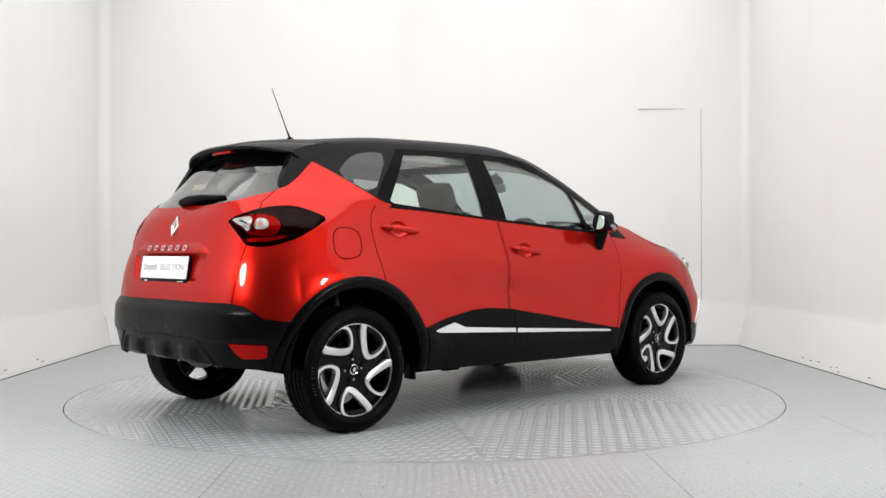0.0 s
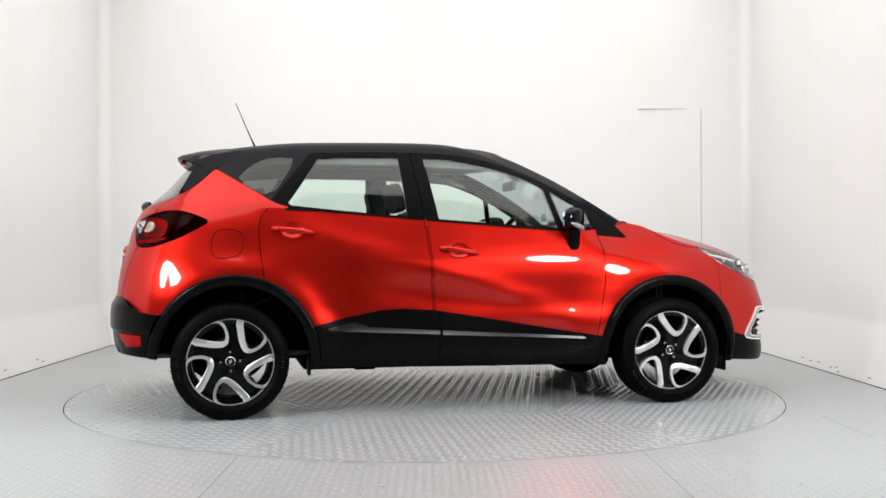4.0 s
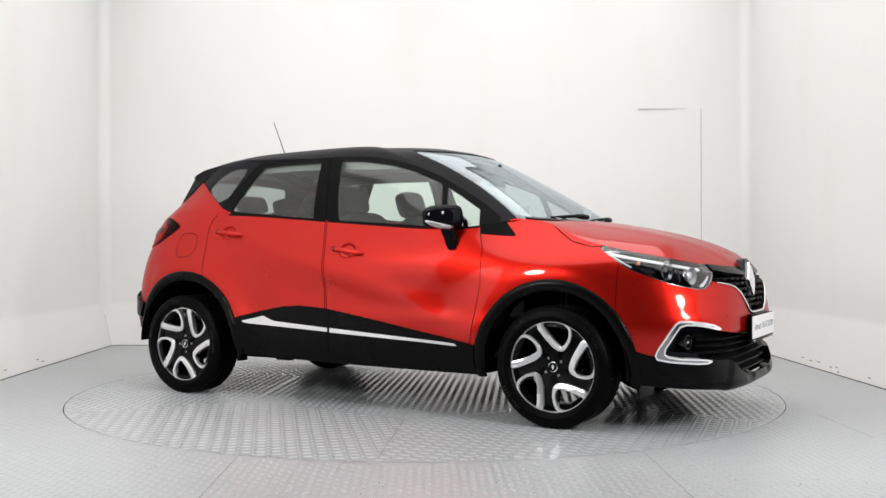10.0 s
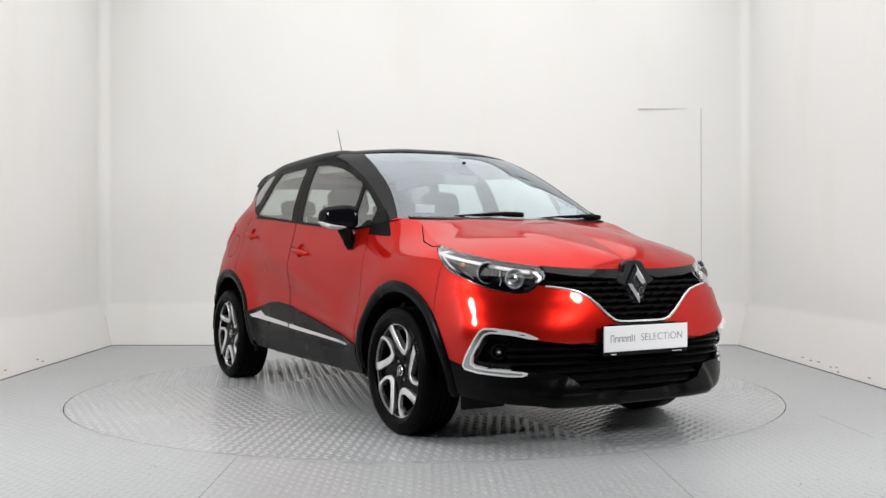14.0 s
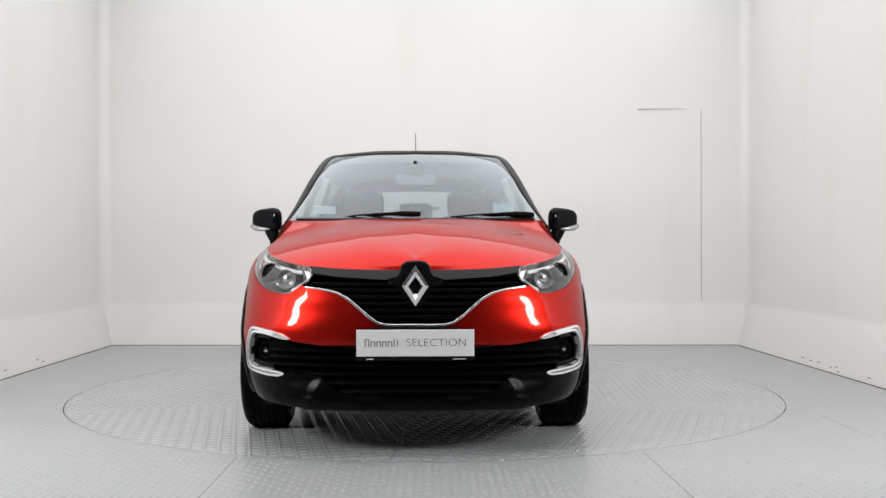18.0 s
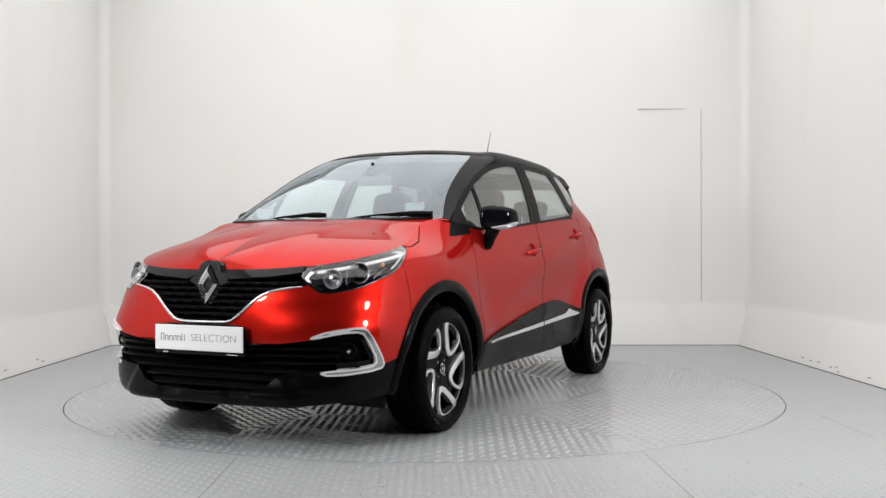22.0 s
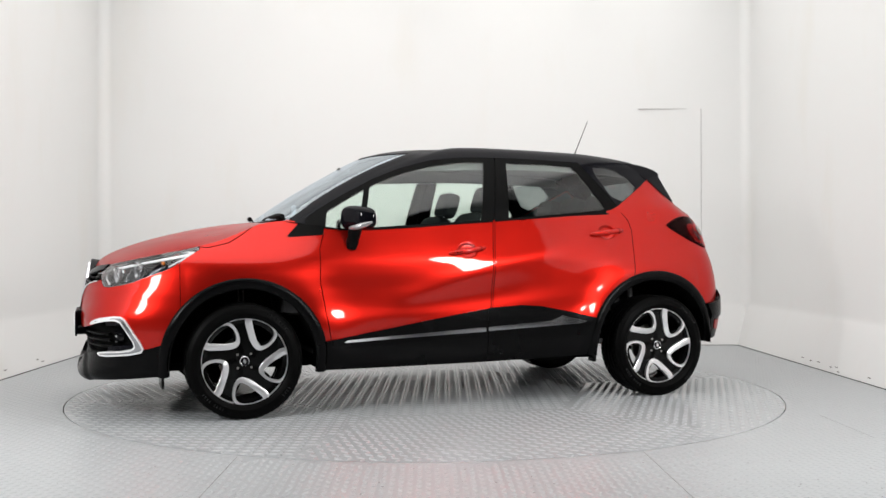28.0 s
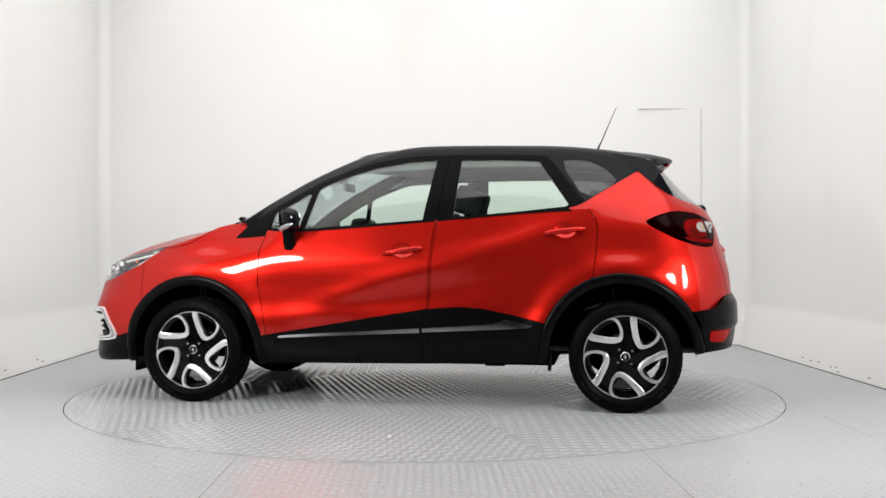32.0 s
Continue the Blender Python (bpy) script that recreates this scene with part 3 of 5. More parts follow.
tailgate, quarter = split(rest, within(behind(-1.5), facing(TAILGATE)))
PLATE_RECESS = [(-0.1, 0.762), (0.335, 0.762), (0.35, 0.775), (0.408, 0.9), (0.40, 0.906), (-0.1, 0.906)]
PLATE_BROW = [(-0.4, 0.9), (0.415, 0.9), (0.395, 0.93), (0.32, 0.965), (0.29, 0.972), (-0.4, 0.972)]


def gap(sheet, g, by=0.0045):
    """Trims a hair off along a shut line."""
    return split(sheet, lambda A: g(A) + by)[0]


front_door, rear_door = gap(front_door, side(FRONT_DOOR)), gap(rear_door, side(REAR_DOOR))
tailgate = gap(tailgate, facing(TAILGATE))
tailgate = sculpt(tailgate, lambda A: 0.020 * ease(0.0, 0.02, -facing(PLATE_BROW)(A)) * ease(0.985, 0.905, A[:, 2]) - 0.016 * ease(0.0, 0.022, -facing(PLATE_RECESS)(A)))
tailgate = soften_waist(tailgate, 0.88, side_from=-1)
quarter = soften_waist(quarter)
head_lens, tail_lens = gap(head_lens, nose(HEADLAMP), 0.004), gap(tail_lens, tail(TAIL_LAMP), 0.005)
bonnet_edge = gap(bonnet_edge, side(WING_TOP), 0.0045)
wing = gap(wing, lambda A: A[:, 0] - 1.645, 0.003)

# the cabin's cuts
FRONT_GLASS = rounder([(-0.19, 1.472), (-0.03, 1.466), (0.17, 1.436), (0.336, 1.392), (0.502, 1.328), (0.548, 1.304), (0.61, 1.055), (-0.12, 1.105)], 0)
QUARTER_LIGHT = [(0.585, 1.288), (0.667, 1.243), (0.815, 1.155), (0.84, 1.04), (0.645, 1.055)]
REAR_GLASS_SIDE = [(-0.803, 1.459), (-0.6, 1.468), (-0.337, 1.471), (-0.304, 1.119), (-0.7, 1.152), (-0.965, 1.178), (-0.985, 1.192)]
QUARTER_GLASS = rounder([(-1.272, 1.325), (-1.2, 1.40), (-1.12, 1.447), (-1.03, 1.462), (-0.925, 1.458), (-1.078, 1.212)], 1)
DOOR_TOP = [(0.95, 1.10), (0.90, 1.135), (0.82, 1.188), (0.667, 1.274), (0.502, 1.358), (0.336, 1.422), (0.17, 1.466), (-0.03, 1.494), (-0.2, 1.499), (-0.5, 1.497), (-0.85, 1.487), (-1.09, 1.19), (-1.0, 1.0), (0.9, 0.9)]
upper = cabin
tail_lip, upper = split(upper, lambda A: np.maximum(3.3 - AU(A), A[:, 2] - 1.158 - 0.082 * np.clip(A[:, 1] / 0.6, 0, 1.08) ** 4))
gate_lip, corner_lip = split(tail_lip, lambda A: A[:, 1] - 0.59 + 0.2 * (A[:, 2] - 1.18))
gate_lip = split(gate_lip, lambda A: A[:, 1] - 0.5855 + 0.2 * (A[:, 2] - 1.18))[0]
gate_lip, corner_lip = soften_waist(gate_lip, high=0.25, side_from=-1), soften_waist(corner_lip)
red_pillar, upper = split(upper, within(lambda A: 0.3 - A[:, 1], side(RED_PILLAR)))
red_pillar = soften_waist(red_pillar)
wing_tip, upper = split(upper, within(lambda A: np.maximum(AU(A) - 1.0, 0.72 - AU(A)), side([(1.3, 0.9), (1.3, 1.115), (1.09, 1.11), (1.0, 1.09), (1.06, 0.999)])))
windscreen, upper = split(upper, lambda A: np.maximum(AU(A) - 0.745, AV(A) - 2.94))
rear_glass, upper = split(upper, lambda A: np.maximum(3.52 - AU(A), AV(A) - 2.9))
side_only = lambda A: np.maximum(AU(A) - 3.4, 0.76 - AU(A))
front_glass, upper = split(upper, within(side_only, side(FRONT_GLASS)))
quarter_light, upper = split(upper, within(side_only, side(QUARTER_LIGHT)))
rear_side_glass, upper = split(upper, within(side_only, side(REAR_GLASS_SIDE)))
quarter_glass, upper = split(upper, within(side_only, side(QUARTER_GLASS)))
door_frame, upper = split(upper, within(side_only, side(DOOR_TOP)))
front_frame, rear_frame = split(door_frame, side([(-0.263, 1.7), (-0.263, 1.465), (-0.201, 1.104), (-0.2, 0.9), (1.2, 0.9), (1.2, 1.7)]))
front_frame, rear_frame = gap(front_frame, lambda A: -(A[:, 0] + 0.232 - 0.17 * (1.28 - A[:, 2])), 0.002), gap(rear_frame, lambda A: A[:, 0] + 0.232 - 0.17 * (1.28 - A[:, 2]), 0.002)
belt_front, _ = split(front_door, lambda A: (rim_height(A[:, 0]) - 0.010) - A[:, 2])
belt_rear, _ = split(rear_door, lambda A: np.maximum((rim_height(A[:, 0]) - 0.010) - A[:, 2], -1.0 - A[:, 0]))

panel("bonnet", both(joined(bonnet, bonnet_edge)), RED, car)
pillar, _ = split(cabin, lambda A: np.maximum(np.maximum(np.abs(A[:, 0] + 0.232 - 0.17 * (1.28 - A[:, 2])) - 0.03, A[:, 7] - 2.9), np.abs(AU(A) - 2) - 1))
for flip in (lambda s: s, mirrored):
    panel("centre_pillar", flip(moved(pillar, -0.016)), SATIN_BLACK, car, "black centre pillar", 0)
panel("roof", both(moved(upper, 0.002)), GLOSS_BLACK, car, "gloss black roof and pillars")
panel("windscreen", both(moved(windscreen, -0.002)), SCREEN_GLASS, car, "clear windscreen glass", 0.004)
CLEAR_REAR = rounder([(-0.3, 1.195), (0.36, 1.205), (0.50, 1.228), (0.515, 1.26), (0.46, 1.375), (0.40, 1.41), (-0.3, 1.42)], 2)
_, rear_border = split(rear_glass, facing(CLEAR_REAR))
_, screen_border = split(windscreen, lambda A: np.maximum(np.maximum(AU(A) - 0.72, AV(A) - 2.86), 0.16 - AV(A)))
panel("windscreen_border", both(moved(screen_border, -0.005)), SATIN_BLACK, car, "black printed edge of the windscreen", 0)
panel("rear_window_border", both(moved(rear_border, -0.005)), SATIN_BLACK, car, "black printed edge of the rear window", 0)
panel("rear_window", both(moved(rear_glass, -0.002)), TINTED_GLASS, car, "dark tinted rear window glass", 0.004)
liner_sheet, _ = split(cabin, lambda A: 2.75 - AV(A))
panel("headliner", both(moved(liner_sheet, -0.035)), LINING, car, "pale grey fabric headliner", 0)
rail, _ = split(cabin, lambda A: np.maximum(np.maximum(2.2 - AV(A), AV(A) - 2.95), np.maximum(0.95 - AU(A), AU(A) - 3.25)))
for flip in (lambda s: s, mirrored):
    panel("roof_rail", flip(moved(rail, -0.045)), LINING, car, "pale grey lining of the roof rail", 0.01)
inner, _ = split(liner, lambda A: (AZ(A) - (rim_height(A[:, 0]) - 0.03)))
_, inner = split(inner, within(ahead_of(1.4), nose(HEADLAMP)))
_, inner = split(inner, within(ahead_of(1.6), facing(GRILLE)))
_, inner = split(inner, within(behind(-1.3), tail(TAIL_LAMP)))
panel("inner_body", both(moved(inner, -0.045)), DARK, car, "black inner body shell", 0)
panel("front_bumper", both(bumper_red), RED, car, "red painted bumper skin", 0.03)
nose_low = sculpt(nose_low, lambda A: ease(1.7, 1.95, A[:, 0]) * (0.010 + 0.012 * np.exp(-((A[:, 2] - 0.24) / 0.03) ** 2) * ease(0.72, 0.42, A[:, 1]) + 0.010 * ease(0.51, 0.45, A[:, 1] + 0.6 * (A[:, 2] - 0.27)) * ease(0.2, 0.24, A[:, 2])
                  - 0.014 * np.exp(-((np.abs(A[:, 1] - 0.2)) / 0.06) ** 4 - ((A[:, 2] - 0.258) / 0.014) ** 2)))
panel("front_bumper_lower", both(nose_low), CLADDING, car, "black grained lower bumper with a raised lip", 0.03)
panel("grille_bar", both(moved(bar, 0.006)), PIANO_BLACK, car, "gloss black bar above the grille", 0.02)
panel("grille_back", both(moved(grille, -0.05)), DARK, car, "black mesh behind the grille", 0)
panel("intake_back", both(moved(joined(intake, fog_pod), -0.05)), DARK, car, "black recess of the lower intake", 0)
DIFFUSER = [(-0.6, 0.505), (0.40, 0.497), (0.43, 0.485), (0.57, 0.35), (0.60, 0.2), (-0.6, 0.2)]


def bumper_form(A):
    """How far the rear bumper stands out: a sloping ledge on top, a flat belt, and a moulding round the diffuser."""
    back = ease(-1.5, -1.75, A[:, 0])
    g = facing(DIFFUSER)(A)
    belt = ease(0.675, 0.61, A[:, 2]) * (0.3 + 0.7 * ease(0.465, 0.5, A[:, 2]))
    form = 0.004 + 0.024 * belt - 0.012 * ease(0.0, 0.012, -g) + 0.014 * ease(0.012, 0.026, -g) - 0.016 * ease(0.03, 0.06, -g)
    pads = np.exp(-((np.abs(A[:, 1]) - 0.3) / 0.085) ** 4 - ((A[:, 2] - 0.405) / 0.04) ** 4) + np.exp(-(A[:, 1] / 0.085) ** 4 - ((A[:, 2] - 0.405) / 0.04) ** 4)
    return back * (form + 0.02 * pads)


panel("rear_bumper", both(sculpt(tail_low, bumper_form)), CLADDING, car, "black grained rear bumper with moulded diffuser", 0.03)
tail_door = panel("tailgate", both(joined(tailgate, gate_lip)), RED, car, "", 0.03)

for flip, where in ((lambda s: s, 1), (mirrored, -1)):
    for trim, far in zip(trims, (ARCH_F, ARCH_R)):
        c = far
        lip = sculpt(trim, lambda A: 0.004 + 0.012 * np.sin(np.pi * np.clip((np.hypot(A[:, 0] - c[0], np.maximum(A[:, 2] - c[1], 0)) - c[2]) / (c[3] - c[2]), 0, 1)) ** 0.6)
        panel("wheel_arch_trim", flip(lip), CLADDING, car, "black plastic wheel arch trim", 0.03)
    wing_ob = panel("wing", flip(joined(wing, wing_tip)), RED, car)
    quarter_ob = panel("rear_quarter_panel", flip(joined(quarter, red_pillar, corner_lip)), RED, car)
    panel("pillar_trim", flip(moved(joined(red_pillar, corner_lip), -0.022)), DASH, quarter_ob, "dark grey inner pillar trim", 0)
    lip = moved(clad, 0.012)
    lower, upper_clad = split(lip, lambda A: A[:, 2] - 0.297 + 0.02 * (A[:, 0] + 0.13))
    panel("sill", flip(moved(lower, -0.012)), CLADDING, car, "black plastic sill", 0.05)
    clad_f, clad_r = split(upper_clad, lambda A: -(A[:, 0] + 0.133))
    fd = panel("front_door", flip(front_door), RED, car)
    rd = panel("rear_door", flip(rear_door), RED, car)
    panel("cladding", flip(gap(clad_f, lambda A: -(A[:, 0] + 0.133), 0.002)), CLADDING, fd, "black plastic lower cladding", 0.02)
    panel("cladding", flip(gap(clad_r, lambda A: A[:, 0] + 0.133, 0.002)), CLADDING, rd, "black plastic lower cladding", 0.02)
    panel("window_frame", flip(front_frame), SATIN_BLACK, fd, "satin black window frame", 0.02)
    panel("window_frame", flip(rear_frame), SATIN_BLACK, rd, "satin black window frame", 0.02)
    panel("window_glass", flip(moved(front_glass, -0.004)), CLEAR_GLASS, fd, "greenish clear side glass", 0.003)
    panel("quarter_light", flip(moved(quarter_light, -0.004)), CLEAR_GLASS, fd, "small fixed glass", 0.003)
    panel("window_glass", flip(moved(rear_side_glass, -0.004)), CLEAR_GLASS, rd, "greenish clear side glass", 0.003)
    panel("belt_seal", flip(moved(belt_front, 0.004)), SATIN_BLACK, fd, "black rubber window seal", 0.01)
    panel("belt_seal", flip(moved(belt_rear, 0.004)), SATIN_BLACK, rd, "black rubber window seal", 0.01)
    panel("quarter_glass", flip(moved(quarter_glass, 0.0005)), PRIVACY_GLASS, quarter_ob, "dark tinted quarter glass", 0.003)
    panel("sail_panel", flip(moved(sail, 0.002)), SATIN_BLACK, wing_ob, "black triangular sail panel", 0.012)
    bracket = panel("fog_lamp_surround", flip(moved(fog_ring, 0.012)), SATIN_CHROME, car, "satin chrome bracket around the fog lamp", 0.025)
    # flat dark chrome strip, coloured as the shade of a groove not modelled
    groove_strip, _ = split(fog_ring, nose(FOG_RING, -0.009))
    panel("bracket_inlay", flip(moved(groove_strip, 0.0128)), DARK_CHROME, bracket, "darker strip standing in for the bracket's shaded groove", 0)

# ---- the car: fittings ----
def local(p, n, up=(0, 0, 1)):
    """A pose at p whose z points along n and whose y points up the surface."""
    z = Vector(n).normalized()
    x = Vector(up).cross(z).normalized()
    y = z.cross(x)
    m = Matrix((x, y, z)).transposed().to_4x4()
    m.translation = p
    return m


def mirror_y(bm):
    bmesh.ops.transform(bm, matrix=Matrix.Diagonal((1, -1, 1, 1)), verts=bm.verts)
    bmesh.ops.reverse_faces(bm, faces=bm.faces)
    return bm


def sided(bm, s):
    return bm if s > 0 else mirror_y(bm)


# wheels: five looped spokes with machined faces on a black rim
SPOKE_OUT = [(-0.085, 0.222), (-0.03, 0.236), (0.03, 0.236), (0.08, 0.224), (0.121, 0.204), (0.124, 0.163), (0.098, 0.108), (0.06, 0.076), (0.028, 0.082), (-0.008, 0.114)]
SPOKE_IN = [(-0.040, 0.226), (-0.022, 0.2315), (0.03, 0.2315), (0.076, 0.2195), (0.104, 0.197), (0.105, 0.158), (0.084, 0.120), (0.060, 0.104), (0.043, 0.110), (0.011, 0.146)]


def even(points, n):
    p = np.array(list(points) + [points[0]], float)
    d = np.concatenate([[0], np.cumsum(np.linalg.norm(np.diff(p, axis=0), axis=1))])
    t = np.linspace(0, d[-1], n, endpoint=False)
    return np.stack([np.interp(t, d, p[:, 0]), np.interp(t, d, p[:, 1])], 1)


def spoke():
    n = 48
    a, b = even(rounder(SPOKE_OUT, 1), n), even(rounder(SPOKE_IN, 1), n)
    shift = np.argmin(((b - a[0]) ** 2).sum(1))
    b = np.roll(b, -shift, 0)
    bm = bmesh.new()

    def high(p): return 0.012 + 0.016 * min(1, max(0, (np.hypot(*p) - 0.07) / 0.15))
    rows = []
    for ring, inset, dz in ((a, 0.0, -0.02), (a, 0.0, -0.002), (a, 0.08, 0.0), (b, 0.08, 0.0), (b, 0.0, -0.002), (b, 0.0, -0.03)):
        other = b if ring is a else a
        rows.append([bm.verts.new((p[0] + (q[0] - p[0]) * inset, p[1] + (q[1] - p[1]) * inset, high(p) + dz)) for p, q in zip(ring, other)])
    for p, q in zip(rows, rows[1:]):
        for i in range(n):
            bm.faces.new((p[i], p[(i + 1) % n], q[(i + 1) % n], q[i]))
    return bm


def wheel_rim():
    """Black rim: barrel, and a star of five broad arms between the loops."""
    bm = lathe([(0.212, -0.16), (0.205, -0.15), (0.200, -0.03), (0.208, 0.012), (0.236, 0.018), (0.243, 0.014), (0.243, -0.005), (0.222, -0.02), (0.222, -0.16), (0.212, -0.16)], 72, "Z")
    for k in range(5):
        turn = Matrix.Rotation(radians(72 * k), 4, "Z")
        slab([(-0.028, 0.03), (0.045, 0.03), (0.062, 0.07), (-0.012, 0.115), (-0.082, 0.222), (-0.128, 0.19), (-0.108, 0.12), (-0.07, 0.06)], 0.03, bm, turn @ pose(0, 0, -0.026))
        slab([(0.10, 0.205), (0.126, 0.206), (0.192, 0.148), (0.185, 0.13), (0.125, 0.16)], 0.022, bm, turn @ pose(0, 0, -0.02))
    lathe([(0.0001, 0.0), (0.06, -0.001), (0.075, -0.01), (0.08, -0.03)], 40, "Z", bm)
    return bm


def bright_arc():
    bm = bmesh.new()
    n, rows = 10, []
    for r, h in ((0.229, 0.016), (0.230, 0.021), (0.236, 0.021), (0.238, 0.016)):
        rows.append([bm.verts.new((r * math.cos(radians(31 + 27 * i / n)), r * math.sin(radians(31 + 27 * i / n)), h)) for i in range(n + 1)])
    for p, q in zip(rows, rows[1:]):
        for i in range(n):
            bm.faces.new((p[i], p[i + 1], q[i + 1], q[i]))
    return bm


def tyre():
    prof = [(0.236, -0.105), (0.25, -0.112), (0.285, -0.112), (0.308, -0.100), (0.3165, -0.086)]
    for g in (-0.055, -0.019, 0.019, 0.055):
        prof += [(0.3178, g - 0.006), (0.311, g - 0.005), (0.311, g + 0.005), (0.3178, g + 0.006)]
    prof += [(0.3165, 0.086), (0.312, 0.094), (0.303, 0.103), (0.301, 0.1035), (0.2985, 0.107), (0.285, 0.112), (0.272, 0.1128), (0.270, 0.1142), (0.262, 0.1138), (0.260, 0.112), (0.25, 0.110), (0.240, 0.100), (0.236, 0.095)]
    bm = lathe(prof, 120, "Z")
    return bm


def wheel(x, s, phase):
    """A wheel whose outer face lies on side s; z of its own space points outwards."""
    turn = pose(x, s * 0.765, HUB_Z, 90 if s < 0 else -90, 0, 0) @ pose(0, 0, 0, 0, 0, phase)
    hub = part("wheel", wheel_rim(), RIM_BLACK, car, "black alloy wheel with machined spokes", m=turn @ pose(0, 0, 0.062))
    part("tyre", tyre(), RUBBER, hub, "black road tyre", m=pose(0, 0, -0.062))
    blocks = bmesh.new()
    for i in range(60):
        for k in (-1, 1):
            box(blocks, (0.300, -0.010, k * 0.072 - 0.014), (0.3185, 0.010, k * 0.072 + 0.014), 0, Matrix.Rotation(2 * math.pi * i / 60, 4, "Z"))
    tagged(part("tyre_tread", blocks, RUBBER, hub, "black tread blocks along the tyre's shoulders", m=pose(0, 0, -0.062)), kind="stuff")
    marks = bmesh.new()
    for start, count in ((20, 9), (200, 9), (120, 5)):
        for i in range(count):
            if i % 6 != 4:
                box(marks, (0.274, -0.0035, 0.1125), (0.290, 0.0035, 0.1143), 0, Matrix.Rotation(radians(start + 3.4 * i), 4, "Z"))
    tagged(part("sidewall_lettering", marks, SIDEWALL, hub, "raised plain bars on the tyre wall", m=pose(0, 0, -0.062)), kind="stuff")
    face = spoke()
    first = None
    for k in range(5):
        if first is None:
            first = part("spoke", face, ALLOY, hub, "bright machined looped spoke")
            arc_ob = part("rim_arc", bright_arc(), ALLOY, hub)
        else:
            for src in (first, arc_ob):
                ob = src.copy()
                scene.collection.objects.link(ob)
                ob.matrix_basis = Matrix.Rotation(radians(72 * k), 4, "Z")
    part("hub_cap", lathe([(0.0001, 0.012), (0.02, 0.0115), (0.027, 0.009), (0.029, 0.002)], 32, "Z"), GLOSS_BLACK, hub, "black hub cap")
    ring = lathe([(0.022, 0.0125), (0.0245, 0.0135), (0.027, 0.0115)], 32, "Z")
    slab([(0, 0.015), (0.009, 0), (0, -0.015), (-0.009, 0)], 0.003, ring, pose(0, 0, 0.011))
    part("hub_badge", ring, CHROME, hub, "chrome ring and diamond shape")
    for k in range(4):
        a = radians(90 * k + 30)
        part("wheel_bolt", lathe([(0.0001, 0.004), (0.007, 0.004), (0.009, -0.004)], 10, "Z"), DISC_STEEL, hub, m=pose(0.052 * math.cos(a), 0.052 * math.sin(a), 0.001))
    part("brake_disc", lathe([(0.05, -0.075), (0.13, -0.075), (0.13, -0.095), (0.05, -0.095)], 48, "Z"), DISC_STEEL, hub, "grey steel brake disc")
    return hub


for x, s, phase in ((HUB_F, -1, 4), (HUB_R, -1, -27), (HUB_F, 1, 17), (HUB_R, 1, 10)):
    wheel(x, s, phase)
    bm = bmesh.new()
    cx, cz, inner_r, _ = ARCH_F if x > 0 else ARCH_R
    rows = []
    for y, r in ((0.36, inner_r + 0.015), (0.60, inner_r + 0.018), (0.85, inner_r + 0.008)):
        row = [bm.verts.new((cx - r, s * y, 0.34 if x < 0 else 0.26))] + [bm.verts.new((cx - r * math.cos(math.pi * i / 24), s * y, cz + r * math.sin(math.pi * i / 24))) for i in range(25)] + [bm.verts.new((cx + r, s * y, 0.27))]
        rows.append(row)
    for p, q in zip(rows, rows[1:]):
        for i in range(len(p) - 1):
            bm.faces.new((p[i], p[i + 1], q[i + 1], q[i]))
    bm.faces.new(rows[0])
    part("wheel_well", bm, DARK, car, "black wheel arch liner")
    if x < 0:
        part("mud_flap", boxed((cx + inner_r - 0.01, s * 0.77 - 0.04, 0.225), (cx + inner_r + 0.01, s * 0.77 + 0.04, 0.34), 0.006), CLADDING, car, "small black mud flap")

# underside
part("front_undertray", boxed((0.88, -0.6, 0.25), (1.98, 0.6, 0.30), 0.02), DARK, car, "black front undertray")
part("intake_floor", boxed((1.88, -0.40, 0.236), (2.085, 0.40, 0.262), 0.008), DARK, car, "black floor of the lower intake")
part("rear_undertray", boxed((-1.8, -0.45, 0.40), (-0.9, 0.45, 0.44), 0.02), DARK, car, "black rear floor")
part("underbody", boxed((-0.9, -0.72, 0.245), (0.88, 0.72, 0.33), 0.02), DARK, car, "black underbody tray")
part("silencer", boxed((-1.72, 0.05, 0.31), (-1.45, 0.5, 0.42), 0.05), DARK, car, "dark exhaust silencer")
part("rear_axle_beam", tube([(-1.3, -0.7, 0.3), (-1.3, 0.7, 0.3)], 0.04), DARK, car, "black rear axle beam")
for s in (-1, 1):
    for x in (-0.55, 0.35):
        part("jacking_point", boxed((x - 0.06, s * 0.74 - 0.02, 0.243), (x + 0.06, s * 0.74 + 0.02, 0.28), 0.008), DARK, car)
    part("air_deflector", boxed((1.72, s * 0.62 - 0.12, 0.17), (1.735, s * 0.62 + 0.12, 0.28), 0.004), CLADDING, car, "black air deflector ahead of the wheel")
    for dx in (-0.014, 0.014):
        part("strut_rod", tube([(HUB_F + dx, s * 0.70, 0.50), (HUB_F + dx, s * 0.69, 0.70)], 0.004, 8), SUSPENSION, car, "bright steel rod in the arch")
    part("damper", tube([(HUB_R + 0.06, s * 0.62, 0.34), (HUB_R + 0.06, s * 0.60, 0.69)], 0.017, 14), SUSPENSION, car, "grey rear damper")
    part("rear_spring", tube([(HUB_R + 0.19 + 0.05 * math.cos(a), s * 0.58 + 0.05 * math.sin(a), 0.36 + 0.016 * a) for a in np.linspace(0, 19, 72)], 0.007, 6), SUSPENSION, car, "grey coil spring")
